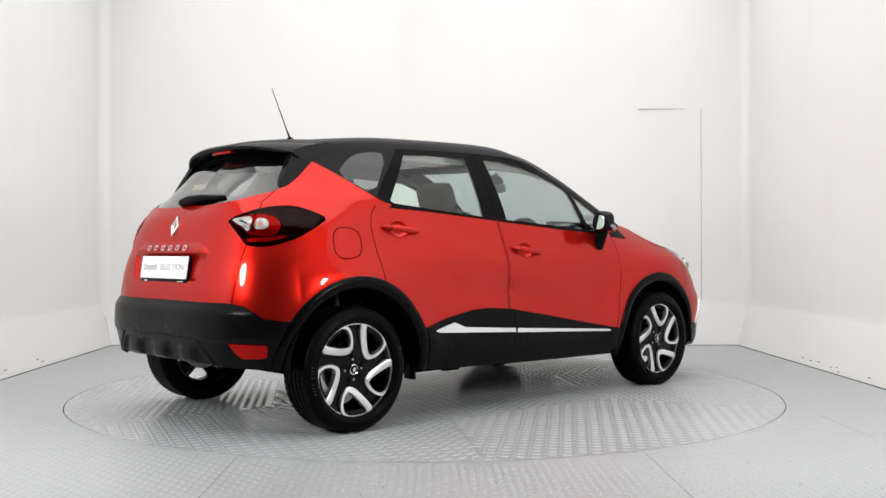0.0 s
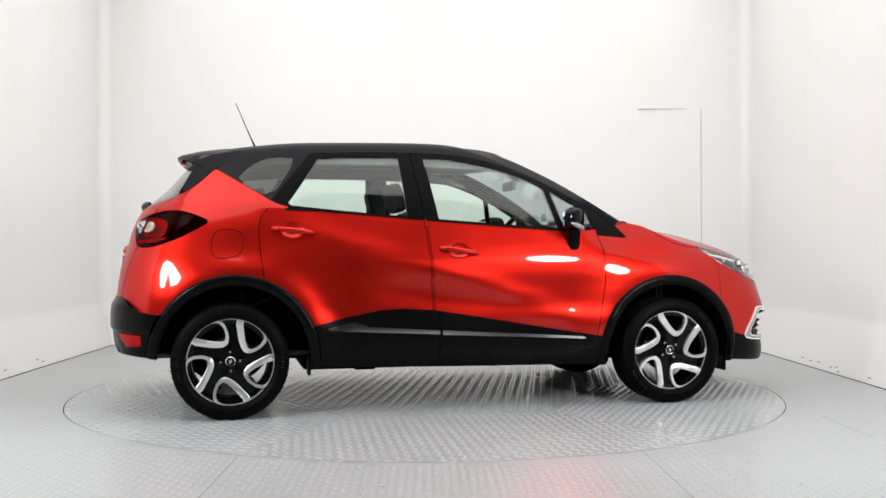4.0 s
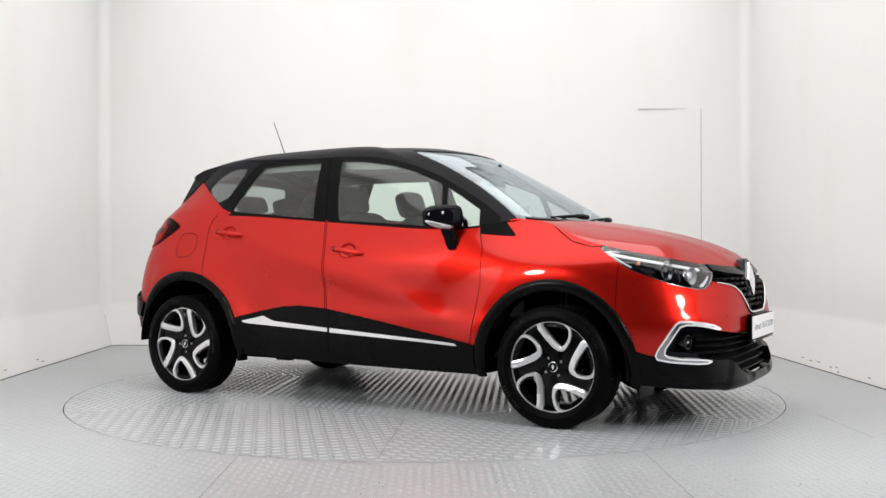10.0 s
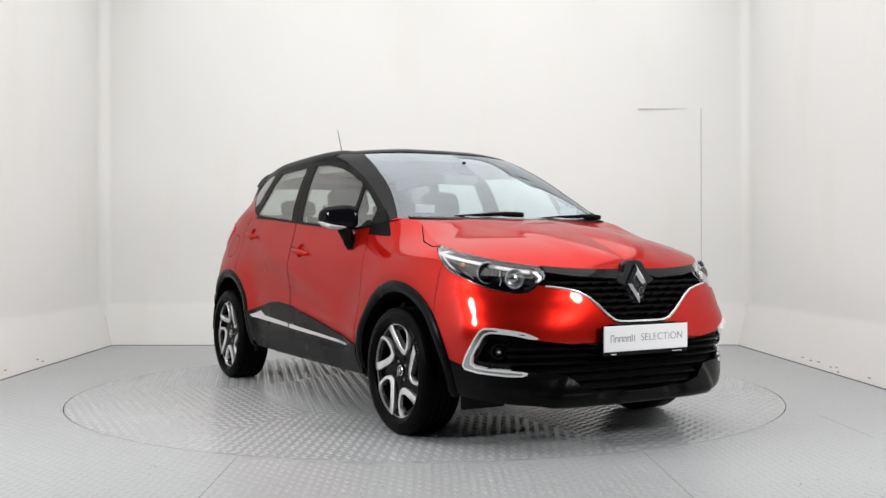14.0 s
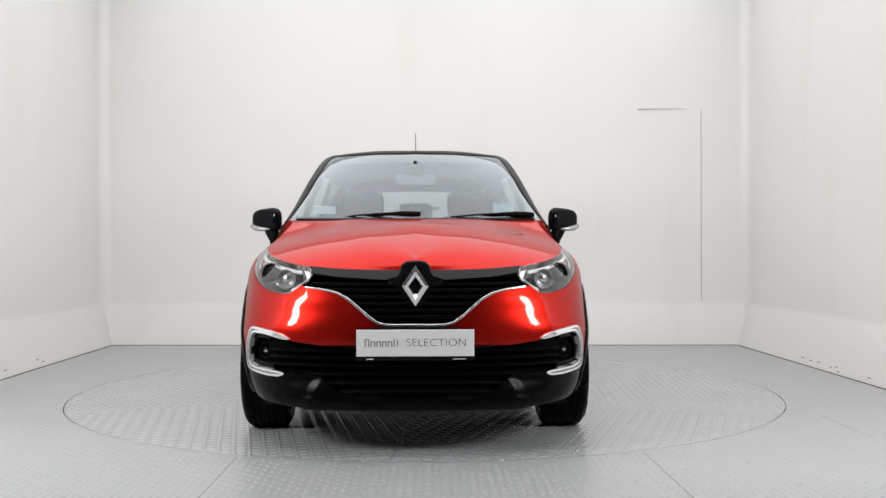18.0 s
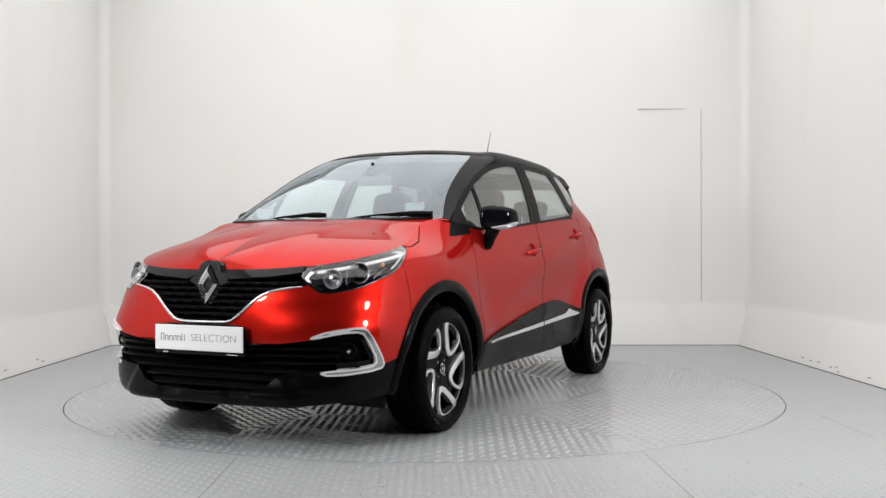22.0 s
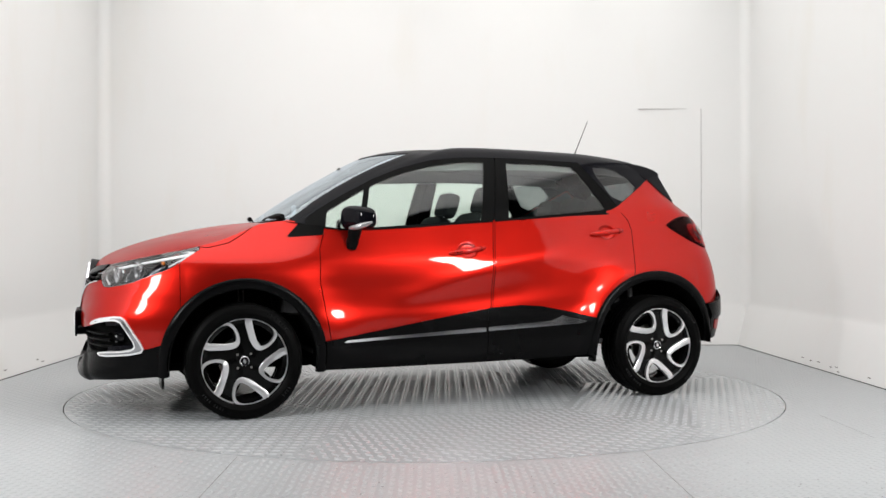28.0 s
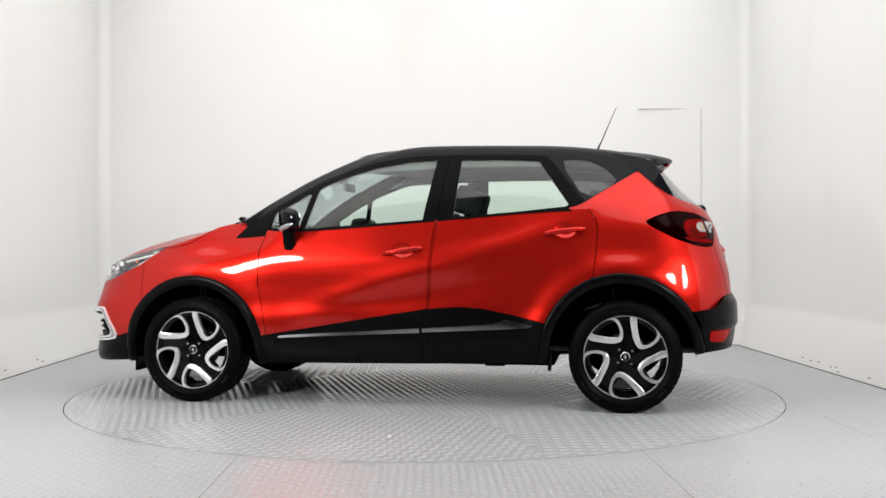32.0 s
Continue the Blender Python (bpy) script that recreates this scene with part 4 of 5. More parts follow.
    # front spring seen inside the arch
    part("spring", tube([(HUB_F + 0.02 * math.cos(a), s * 0.6 + 0.06 * math.sin(a), 0.42 + 0.018 * a) for a in np.linspace(0, 16, 60)], 0.007, 6), DARK, car)

# front: grille slats, chrome line, plate, badge, intake slats
for z, top in ((0.625, 0.2), (0.655, 0.235), (0.685, 0.268), (0.715, 0.31), (0.745, 0.40), (0.772, 0.47)):
    ys = np.linspace(-top, top, 41)
    part("grille_slat", tube([(nose_x(y, z) - 0.022, y, z) for y in ys], 0.009, 8, flat=0.75), SATIN_BLACK, car, "black grille slat")
    k = int(top / 0.085)
    for i in range(-k, k + 1):
        y = i * 0.085 + (0.02 if round(z * 1000) % 60 > 30 else -0.02)
        if i and abs(y) < top - 0.02:
            part("grille_stud", boxed((nose_x(y, z) - 0.022, y - 0.022, z - 0.008), (nose_x(y, z) - 0.008, y + 0.022, z + 0.004), 0.003), SATIN_BLACK, car)
line = [(y, z) for y, z in [(0.0, 0.588), (0.08, 0.588), (0.135, 0.590), (0.17, 0.600), (0.21, 0.628), (0.255, 0.668), (0.297, 0.703), (0.345, 0.730), (0.40, 0.744), (0.46, 0.753), (0.50, 0.757)]]
full = [(-y, z) for y, z in line[:0:-1]] + line
smooth_y, smooth_z = [p[0] for p in full], [p[1] for p in full]
part("grille_trim", tube([(nose_x(y, z) + 0.004, y, z) for y, z in zip(smooth_y, smooth_z)], [0.004 + 0.005 * (1 - abs(y) / 0.5) for y in smooth_y], 10), CHROME, car, "chrome line below the grille")
for z, top in ((0.288, 0.33), (0.325, 0.41), (0.365, 0.54), (0.405, 0.66), (0.44, 0.66), (0.474, 0.66)):
    ys = np.linspace(-top, top, 41)
    part("intake_slat", tube([(nose_x(y, z) - 0.028, y, z) for y in ys], 0.014, 8, flat=0.5), SATIN_BLACK, car, "black lower intake slat")
mount = [(0.040, 0.108), (0.066, 0.086), (0.076, 0.045), (0.120, 0.022), (0.120, 0.0), (0.066, -0.020), (0.050, -0.070), (0.026, -0.105)]
bm = slab(rounder(mount + [(-x, y) for x, y in mount[::-1]], 1), 0.046, bevel=0.007)
part("badge_mount", bm, PIANO_BLACK, car, "gloss black badge surround", m=local((2.066, 0, 0.765), (1, 0, 0.14)))


def diamond(w, h, depth, bar_w):
    """A lozenge-shaped ring with sloping faces."""
    bm = bmesh.new()
    rows = []
    for k, z in ((1.0, 0.0), (0.98, depth * 0.6), (0.70, depth), (0.44, depth * 0.45), (0.40, 0)):
        rows.append([bm.verts.new(p) for p in ((0, h * k, z), (w * k, 0, z), (0, -h * k, z), (-w * k, 0, z))])
    for p, q in zip(rows, rows[1:]):
        for i in range(4):
            bm.faces.new((p[i], p[(i + 1) % 4], q[(i + 1) % 4], q[i]))
    return bm


part("badge", diamond(0.062, 0.094, 0.022, 0.03), CHROME, car, "chrome lozenge-shaped badge", smooth=False, m=local((2.111, 0, 0.762), (1, 0, 0.14)))


def plate(m, parent):
    base = part("number_plate", slab(rounder([(-0.26, -0.059), (0.26, -0.059), (0.26, 0.059), (-0.26, 0.059)], 0), 0.006, bevel=0.002), PLATE_WHITE, parent, "white dealer plate with grey lettering", m=m)
    part("plate_holder", boxed((-0.263, -0.078, -0.012), (0.263, 0.062, -0.001), 0.003), GLOSS_BLACK, base, "black plate holder")
    words("plate_lettering", "SELECTION", 0.034, INK, base, pose(0.093, 0.001, 0.0065), width=0.262)
    for x, wide, high in ((-0.213, 0.020, 0.034), (-0.187, 0.019, 0.024), (-0.162, 0.019, 0.024), (-0.137, 0.018, 0.024), (-0.112, 0.019, 0.024), (-0.094, 0.0, 0.034), (-0.079, 0.0, 0.030)):
        mark, low = bmesh.new(), -0.016
        if wide:
            for a, b in (((x - wide / 2, low), (x - wide / 2 + 0.0035, low + high)), ((x + wide / 2 - 0.0035, low), (x + wide / 2, low + high)),
                         ((x - wide / 2 + 0.0035, low + high - 0.0035), (x + wide / 2 - 0.0035, low + high))):
                box(mark, (*a, 0.006), (*b, 0.0068))
        else:
            box(mark, (x - 0.0018, low, 0.006), (x + 0.0018, low + high, 0.0068))
        part("plate_mark", mark, INK, base, "plain grey frame")
    part("holder_print", boxed((-0.215, -0.0735, -0.002), (-0.185, -0.0690, 0.0)), PLATE_WHITE, base, "small pale bar")
    part("holder_print", boxed((0.165, -0.0730, -0.002), (0.225, -0.0700, 0.0)), PLATE_WHITE, base, "small pale bar")
    return base


plate(local((2.184, 0, 0.5135), (1, 0, 0)), car)
part("plate_bracket", boxed((2.11, -0.2, 0.44), (2.173, 0.2, 0.58), 0.006), SATIN_BLACK, car, "black plate bracket")
plate(local((-1.922, 0, 0.8355), (-1, 0, 0.15)), tail_door)
for k in range(6):
    y = 0.2 - 0.08 * k
    q, n = spot(both(tailgate), AY, y, AZ, 0.936)
    n = Vector((-1, 0.12 * y, 0.45)).normalized()
    q = Vector((q.x, y, q.z)) + n * 0.003
    mark = bmesh.new()
    for a, b in (((-0.017, 0.0095), (0.017, 0.0145)), ((-0.017, -0.0145), (0.017, -0.0095)), ((-0.017, -0.0095), (-0.011, 0.0095)), ((0.011, -0.0095), (0.017, 0.0095))):
        box(mark, (*a, 0), (*b, 0.004))
    part("model_mark", mark, CHROME, tail_door, "plain chrome frame on the tailgate", m=local(q, n))
q, n = spot(tailgate, AY, 0.0, AZ, 1.055)
part("badge", diamond(0.045, 0.062, 0.014, 0.02), CHROME, tail_door, "small chrome lozenge-shaped badge", smooth=False, m=local(q, n))

# side fittings
for s in (-1, 1):
    for name, xs, zs, door_sheet in (("front", (-0.125, 0.106), (0.939, 0.905), front_door), ("rear", (-1.078, -0.846), (1.049, 1.023), rear_door)):
        bm = bmesh.new()
        ends = [spot(door_sheet, AX, x, AZ, z)[0].y for x, z in zip(xs, zs)]
        pts = []
        for i in range(17):
            t = i / 16
            pts.append((xs[0] + (xs[1] - xs[0]) * t, ends[0] + (ends[1] - ends[0]) * t + 0.006 + 0.026 * math.sin(math.pi * t) ** 0.55, zs[0] + (zs[1] - zs[0]) * t))
        tube(pts, [0.007 + 0.009 * math.sin(math.pi * i / 16) ** 0.35 for i in range(17)], 14, bm)
        parent = [o for o in car.children if o.name.startswith(name + "_door")][0 if s > 0 else 1]
        h = part("door_handle", sided(bm, s), RED, parent, "red painted pull handle")
        cap = bmesh.new()
        t = 0.16
        x, z = xs[0] + (xs[1] - xs[0]) * t, zs[0] + (zs[1] - zs[0]) * t
        y = ends[0] + (ends[1] - ends[0]) * t + 0.006 + 0.026 * math.sin(math.pi * t) ** 0.55
        tube([(x - 0.0015, y, z), (x + 0.0015, y, z - 0.0004)], 0.0168, 14, cap)
        part("handle_joint", sided(cap, s), DARK, h, "dark joint of the handle's end cap")
    # bright strip on the lower cladding
    strips = (([(-0.795, 0.486), (-0.70, 0.506), (-0.622, 0.524), (-0.58, 0.508), (-0.541, 0.494), (-0.13, 0.467), (-0.13, 0.444), (-0.736, 0.473)], clad_r, "rear_door"),
              ([(-0.117, 0.467), (0.30, 0.441), (0.734, 0.416), (0.752, 0.406), (0.735, 0.402), (-0.117, 0.441)], clad_f, "front_door"))
    for points, base_sheet, nm in strips:
        strip, _ = split(base_sheet, side(points))
        parent = [o for o in car.children if o.name.startswith(nm)][0 if s > 0 else 1]
        raised = moved(strip, 0.007)
        panel("bright_strip", raised if s > 0 else mirrored(raised), CHROME, parent, "chrome strip along the cladding", 0.008)
    # door mirror
    bm = bmesh.new()
    bmesh.ops.create_uvsphere(bm, u_segments=40, v_segments=28, radius=1)
    for v in bm.verts:
        q = [math.copysign(abs(k) ** 0.60, k) for k in v.co]
        back = 0.042 if q[0] < 0 else 0.074 - 0.012 * q[1]
        low = 1.0 if q[2] > 0 else 0.92
        v.co = Vector((0.655 + q[0] * back - 0.040 * q[1], 0.884 + q[1] * 0.092, 1.104 + q[2] * low * (0.070 - 0.010 * q[1]) + 0.004 * q[0]))
    shell = part("door_mirror", sided(bm, s), GLOSS_BLACK, car, "gloss black door mirror")
    bm = slab(rounder([(-0.070, -0.045), (0.072, -0.040), (0.072, 0.038), (-0.070, 0.048)], 2), 0.006, m=local((0.6125, 0.884, 1.102), (-1, -0.42, 0)))
    part("mirror_glass", sided(bm, s), MIRROR, shell, "mirror glass")
    bm = bmesh.new()
    tube([(0.722, 0.862, 1.052), (0.716, 0.905, 1.050), (0.690, 0.945, 1.056), (0.650, 0.972, 1.070), (0.616, 0.978, 1.082)], [0.005, 0.013, 0.016, 0.014, 0.006], 12, bm)
    part("side_indicator", sided(bm, s), LAMP_SILVER, shell, "clear indicator lens")
    bm = bmesh.new()
    tube([(0.678, 0.872, 1.07), (0.686, 0.845, 1.02), (0.692, 0.825, 0.975), (0.696, 0.814, 0.935)], [0.036, 0.038, 0.037, 0.028], 14, bm)
    part("mirror_foot", sided(bm, s), SATIN_BLACK, shell, "black mirror foot")
    # headlamp
    own = head_lens if s > 0 else mirrored(head_lens)
    lens = panel("headlamp", own, LAMP_GLASS, car, "clear headlamp with black bezel", 0.004)
    bowl = moved(head_lens, lambda A: -0.012 - 0.04 * np.clip(-nose(HEADLAMP)(A) / 0.04, 0, 1))
    band, bowl = split(bowl, lambda A: np.interp(-FRONT_CORNER(A), [-1.6, -1.535, -1.312, -1.118, -0.934, -0.85], [0.80, 0.806, 0.842, 0.868, 0.905, 0.95]) - A[:, 2])
    panel("bezel", bowl if s > 0 else mirrored(bowl), GLOSS_BLACK, lens, "black headlamp bezel", 0)
    panel("bezel_band", band if s > 0 else mirrored(band), LAMP_SILVER, lens, "silver band in the upper lamp", 0)
    for d, z, r, mat, kind in ((1.165, 0.829, 0.052, DARK_CHROME, "projector"), (1.36, 0.806, 0.047, LAMP_SILVER, "reflector")):
        p, n = spot(head_lens, FRONT_CORNER, d, AZ, z)
        aim = Vector((1, 0.25, 0.0)).normalized()
        m = local(p - n * 0.024, aim)
        bm = lathe([(r, 0.012), (r * 0.96, 0.016), (r * 0.88, 0.014), (r * 0.7, -0.006), (r * 0.66, -0.01)], 32, "Z")
        bmesh.ops.transform(bm, matrix=m, verts=bm.verts)
        cup = part(kind, sided(bm, s), mat, lens, "chrome ring round the lamp")
        bm = bmesh.new()
        bmesh.ops.create_uvsphere(bm, u_segments=24, v_segments=14, radius=r * 0.68)
        bmesh.ops.transform(bm, matrix=m @ pose(0, 0, -0.014) @ Matrix.Diagonal((1, 1, 0.8, 1)), verts=bm.verts)
        part("bulb_lens", sided(bm, s), GLOSS_BLACK if kind == "projector" else CHROME, cup, "glossy lamp lens")
    # faceted reflector beside the grille, ribs and an amber bulb
    inner_lamp, _ = split(head_lens, lambda A: np.maximum(1.43 - FRONT_CORNER(A), np.abs(nose(HEADLAMP)(A) + 0.024) - 0.008))
    facets = moved(inner_lamp, lambda A: -0.020 - 0.010 * np.abs(((FRONT_CORNER(A) * 26 + A[:, 2] * 9) % 1.0) - 0.5))
    panel("facet_reflector", facets if s > 0 else mirrored(facets), CHROME, lens, "chrome faceted reflector", 0)
    for d0, z0, d1, z1 in ((0.955, 0.852, 1.06, 0.815), (0.985, 0.836, 1.07, 0.800), (1.255, 0.845, 1.275, 0.770)):
        rib = [spot(head_lens, FRONT_CORNER, d0 + (d1 - d0) * i / 8, AZ, z0 + (z1 - z0) * i / 8) for i in range(9)]
        bm = tube([q - k * 0.030 for q, k in rib], 0.003, 8)
        part("lamp_rib", sided(bm, s), DARK_CHROME, lens, "silver rib in the lamp")
    q, k = spot(head_lens, FRONT_CORNER, 0.985, AZ, 0.868)
    bm = bmesh.new()
    bmesh.ops.create_uvsphere(bm, u_segments=16, v_segments=10, radius=0.011)
    bmesh.ops.transform(bm, matrix=Matrix.Translation(q - k * 0.024), verts=bm.verts)
    part("indicator_bulb", sided(bm, s), AMBER, lens, "amber indicator bulb")
    drl, _ = split(head_lens, lambda A: np.maximum(np.abs(A[:, 7] - 0.962) - 0.011, FRONT_CORNER(A) - 1.46))
    corner, _ = split(head_lens, lambda A: np.maximum(np.abs(nose(HEADLAMP)(A) + 0.024) - 0.0045, FRONT_CORNER(A) - 0.93))
    drl = joined(drl, corner)
    drl = moved(drl, -0.016)
    panel("light_guide", drl if s > 0 else mirrored(drl), LAMP_WHITE, lens, "white light guide strip", 0.006)
    trim, _ = split(head_lens, lambda A: np.abs(nose(HEADLAMP)(A) + 0.004) - 0.003)
    trim = moved(trim, -0.006)
    panel("lamp_rim", trim if s > 0 else mirrored(trim), DARK_CHROME, lens, "dark silver edge inside the lamp", 0.004)
    # fog lamp
    p, n = spot(fog_pod, FRONT_CORNER, 1.27, AZ, 0.455)
    bm = lathe([(0.0001, 0.012), (0.018, 0.010), (0.026, 0.0), (0.03, 0.012), (0.036, 0.012), (0.038, -0.02)], 28, "Z")
    bmesh.ops.transform(bm, matrix=local(p - n * 0.035, (1, 0.25, 0)), verts=bm.verts)
    fog = part("fog_lamp", sided(bm, s), PIANO_BLACK, car, "small round fog lamp")
    bm = lathe([(0.0001, 0.016), (0.008, 0.014), (0.011, 0.006)], 16, "Z")
    bmesh.ops.transform(bm, matrix=local(p - n * 0.035, (1, 0.25, 0)), verts=bm.verts)
    part("fog_bulb", sided(bm, s), CHROME, fog, "small bright bulb")
    ring, _ = split(fog_pod, lambda A: np.abs(nose(FOG_POD)(A) + 0.012) - 0.012)
    ring, _ = split(ring, lambda A: FRONT_CORNER(A) - 1.36)
    ring = moved(ring, -0.012)
    panel("fog_lamp_bezel", ring if s > 0 else mirrored(ring), GLOSS_BLACK, car, "black fog lamp bezel", 0.03)
    # tail lamp
    own = moved(tail_lens, 0.006)
    lens = panel("tail_lamp", own if s > 0 else mirrored(own), RED_GLASS, car, "dark red tail lamp", 0.02)
    bowl = moved(tail_lens, lambda A: -0.002 - 0.028 * np.clip(-tail(TAIL_LAMP)(A) / 0.035, 0, 1))
    red_bowl, bowl = split(bowl, tail(rounder([(1.31, 1.072), (1.25, 1.092), (1.12, 1.106), (1.01, 1.100), (0.955, 1.06), (0.965, 1.01), (1.02, 0.992), (1.10, 1.0), (1.17, 1.0), (1.22, 1.035)], 1)))
    panel("lamp_housing", bowl if s > 0 else mirrored(bowl), DARK, lens, "glossy black lamp housing", 0)
    panel("lamp_reflector", red_bowl if s > 0 else mirrored(red_bowl), RED_REFLECTOR, lens, "red lamp reflector", 0)
    pieces = (([(1.305, 1.076), (1.25, 1.083), (1.14, 1.09), (1.15, 1.022), (1.176, 1.016), (1.205, 1.04), (1.25, 1.053)], TAIL_SILVER, 0.0085, "reverse_lamp", "clear white reversing lens"),
              ([(1.119, 1.086), (1.055, 1.087), (1.01, 1.064), (1.01, 1.03), (1.05, 1.016), (1.126, 1.019)], RED_REFLECTOR, 0.003, "indicator_lens", "red ring round the indicator"),
              ([(1.117, 1.079), (1.057, 1.080), (1.027, 1.06), (1.027, 1.036), (1.057, 1.024), (1.122, 1.026)], TAIL_SILVER, 0.0095, "indicator_window", "silvery indicator window"),
              ([(1.100, 1.066), (1.072, 1.067), (1.064, 1.052), (1.072, 1.038), (1.102, 1.039)], CLEAR_LENS, 0.0115, "indicator_bulb", "brownish bulb glass"),
              # added black strips imitate the dark streaks seen in the chrome-like lens
              ([(1.29, 1.072), (1.21, 1.070), (1.165, 1.050), (1.165, 1.042), (1.21, 1.060)], PIANO_BLACK, 0.0105, "reflector_step", "black strip added as a dark streak in the lens"),
              ([(1.205, 1.052), (1.172, 1.034), (1.172, 1.027), (1.20, 1.041)], PIANO_BLACK, 0.0105, "reflector_step", "black strip added as a dark streak in the lens"),
              ([(1.112, 1.074), (1.106, 1.074), (1.110, 1.032), (1.116, 1.032)], PIANO_BLACK, 0.0115, "reflector_step", "black strip added as a dark streak in the lens"),
              ([(1.19, 0.962), (1.0, 0.968), (0.9, 0.988), (0.9, 1.000), (1.0, 0.988), (1.17, 0.984)], RED_REFLECTOR, 0.002, "brake_lamp", "bright red lamp element"))
    for points, mat, deep, nm, lab in pieces:
        piece, _ = split(tail_lens, tail(rounder(points, 1)))
        piece = moved(piece, deep)
        panel(nm, piece if s > 0 else mirrored(piece), mat, lens, lab, 0.003)
    seam, _ = split(tail_lens, facing([(0.636, 0.9), (0.632, 0.95), (0.626, 1.02), (0.615, 1.09), (0.603, 1.15), (0.60, 1.2), (0.594, 1.2), (0.598, 1.15), (0.610, 1.09), (0.621, 1.02), (0.627, 0.95), (0.63, 0.9)]))
    seam, _ = split(seam, lambda A: np.maximum(tail(TAIL_LAMP)(A) + 0.004, A[:, 2] - 1.118))
    seam = moved(seam, 0.0095)
    panel("lamp_seam", seam if s > 0 else mirrored(seam), DARK, lens, "black seam across the lamp", 0)
    # rear reflector low in the bumper
    piece, _ = split(sculpt(tail_low, bumper_form), tail(rounder([(1.275, 0.474), (1.0, 0.466), (1.0, 0.41), (1.03, 0.403), (1.17, 0.40), (1.235, 0.437)], 0)))
    piece = moved(piece, 0.004)
    panel("rear_reflector", piece if s > 0 else mirrored(piece), RED_REFLECTOR, car, "red rear fog lamp", 0.006)

# fuel flap on one side
flap, _ = split(quarter, side(rounder([(-1.398, 1.046), (-1.226, 1.038), (-1.236, 0.888), (-1.412, 0.874)], 2)))
edge, _ = split(flap, lambda A: -(side(rounder([(-1.398, 1.046), (-1.226, 1.038), (-1.236, 0.888), (-1.412, 0.874)], 2))(A) + 0.0045))
panel("fuel_flap_gap", mirrored(moved(edge, 0.0006)), DARK, car, "dark shut line of the fuel flap", 0)

# round cover of the towing eye in the front bumper
TOW = [(0.468 + 0.044 * math.cos(a), 0.551 + 0.04 * math.sin(a)) for a in np.linspace(0, 2 * math.pi, 28, endpoint=False)]
ring, _ = split(bumper_red, within(ahead_of(1.9), lambda A: np.abs(facing(TOW)(A)) - 0.0013))
panel("towing_eye_gap", mirrored(moved(ring, 0.0006)), DARK, car, "dark shut line of the towing eye cover", 0)
part("rear_window_label", slab([(-0.075, -0.018), (0.075, -0.018), (0.075, 0.018), (-0.075, 0.018)], 0.001, m=local((-1.652, 0.12, 1.278), (-0.85, 0, 0.52))), LABEL_YELLOW, car, "small pale yellow label inside the rear window")

# tailgate: spoiler, brake lamp, wiper, diffuser
bm = bmesh.new()
rows = []
for i in range(49):
    t = -1 + 2 * i / 48
    k = abs(t)
    y, low_y = 0.555 * t, 0.59 * t
    tip_x, tip_z = -1.61 + 0.12 * k ** 2.6, 1.497 - 0.055 * k ** 2.6
    root_x, root_z = -1.19 - 0.05 * k, 1.557 - 0.060 * k ** 2.2
    foot_x, foot_z = -1.43 + 0.05 * k ** 3, 1.455 - 0.063 * k ** 3
    mid_y = 0.575 * t
    rows.append([bm.verts.new(q) for q in ((root_x, y, root_z), (root_x * 0.67 + tip_x * 0.33, y, root_z * 0.67 + tip_z * 0.33 + 0.010), (root_x * 0.33 + tip_x * 0.67, y, root_z * 0.33 + tip_z * 0.67 + 0.012), (tip_x + 0.02, y, tip_z + 0.005),
                                            (tip_x, y, tip_z - 0.008), (tip_x + 0.012, mid_y, tip_z - 0.024), (tip_x * 0.45 + foot_x * 0.55, mid_y, tip_z * 0.5 + foot_z * 0.5 - 0.024), (foot_x, low_y, foot_z), (root_x * 0.6 + foot_x * 0.4, (y + low_y) / 2, (root_z + foot_z) / 2))])
for p, q in zip(rows, rows[1:]):
    for i in range(len(p)):
        bm.faces.new((p[i], p[(i + 1) % len(p)], q[(i + 1) % len(p)], q[i]))
bm.faces.new(rows[0])
bm.faces.new(rows[-1])
spoiler = part("spoiler", bm, GLOSS_BLACK, car, "gloss black roof spoiler")
# upright fins between the rear window and the red pillars
for s in (-1, 1):
    bm = bmesh.new()
    outer = [(-1.386, 0.588, 1.392), (-1.43, 0.575, 1.415), (-1.478, 0.55, 1.437), (-1.53, 0.568, 1.345), (-1.583, 0.585, 1.252), (-1.556, 0.604, 1.249), (-1.48, 0.602, 1.308)]
    rows = [[bm.verts.new((x, s * (y + dy), z)) for x, y, z in outer] for dy in (0.0, -0.045)]
    for i in range(7):
        bm.faces.new((rows[0][i], rows[0][(i + 1) % 7], rows[1][(i + 1) % 7], rows[1][i]))
    bm.faces.new(rows[0])
    bm.faces.new(rows[1])
    part("side_fin", bm, GLOSS_BLACK, spoiler, "gloss black fin beside the rear window")
part("high_brake_lamp", boxed((-1.585, -0.1, 1.456), (-1.56, 0.1, 1.474), 0.004), RED_REFLECTOR, spoiler, "narrow red brake lamp")
p, n = spot(rear_glass, AY, 0.0, AZ, 1.185)
bm = tube([Vector((-1.80, 0.04, 1.182)), Vector((-1.798, -0.04, 1.192)), Vector((-1.785, -0.16, 1.202)), Vector((-1.755, -0.34, 1.202))], [0.022, 0.027, 0.018, 0.008], 10)
arm = part("rear_wiper", bm, SATIN_BLACK, car, "black rear wiper")
part("wiper_blade", tube([(-1.785, 0.0, 1.188), (-1.765, -0.2, 1.190), (-1.735, -0.36, 1.190)], 0.006, 6), RUBBER, arm)
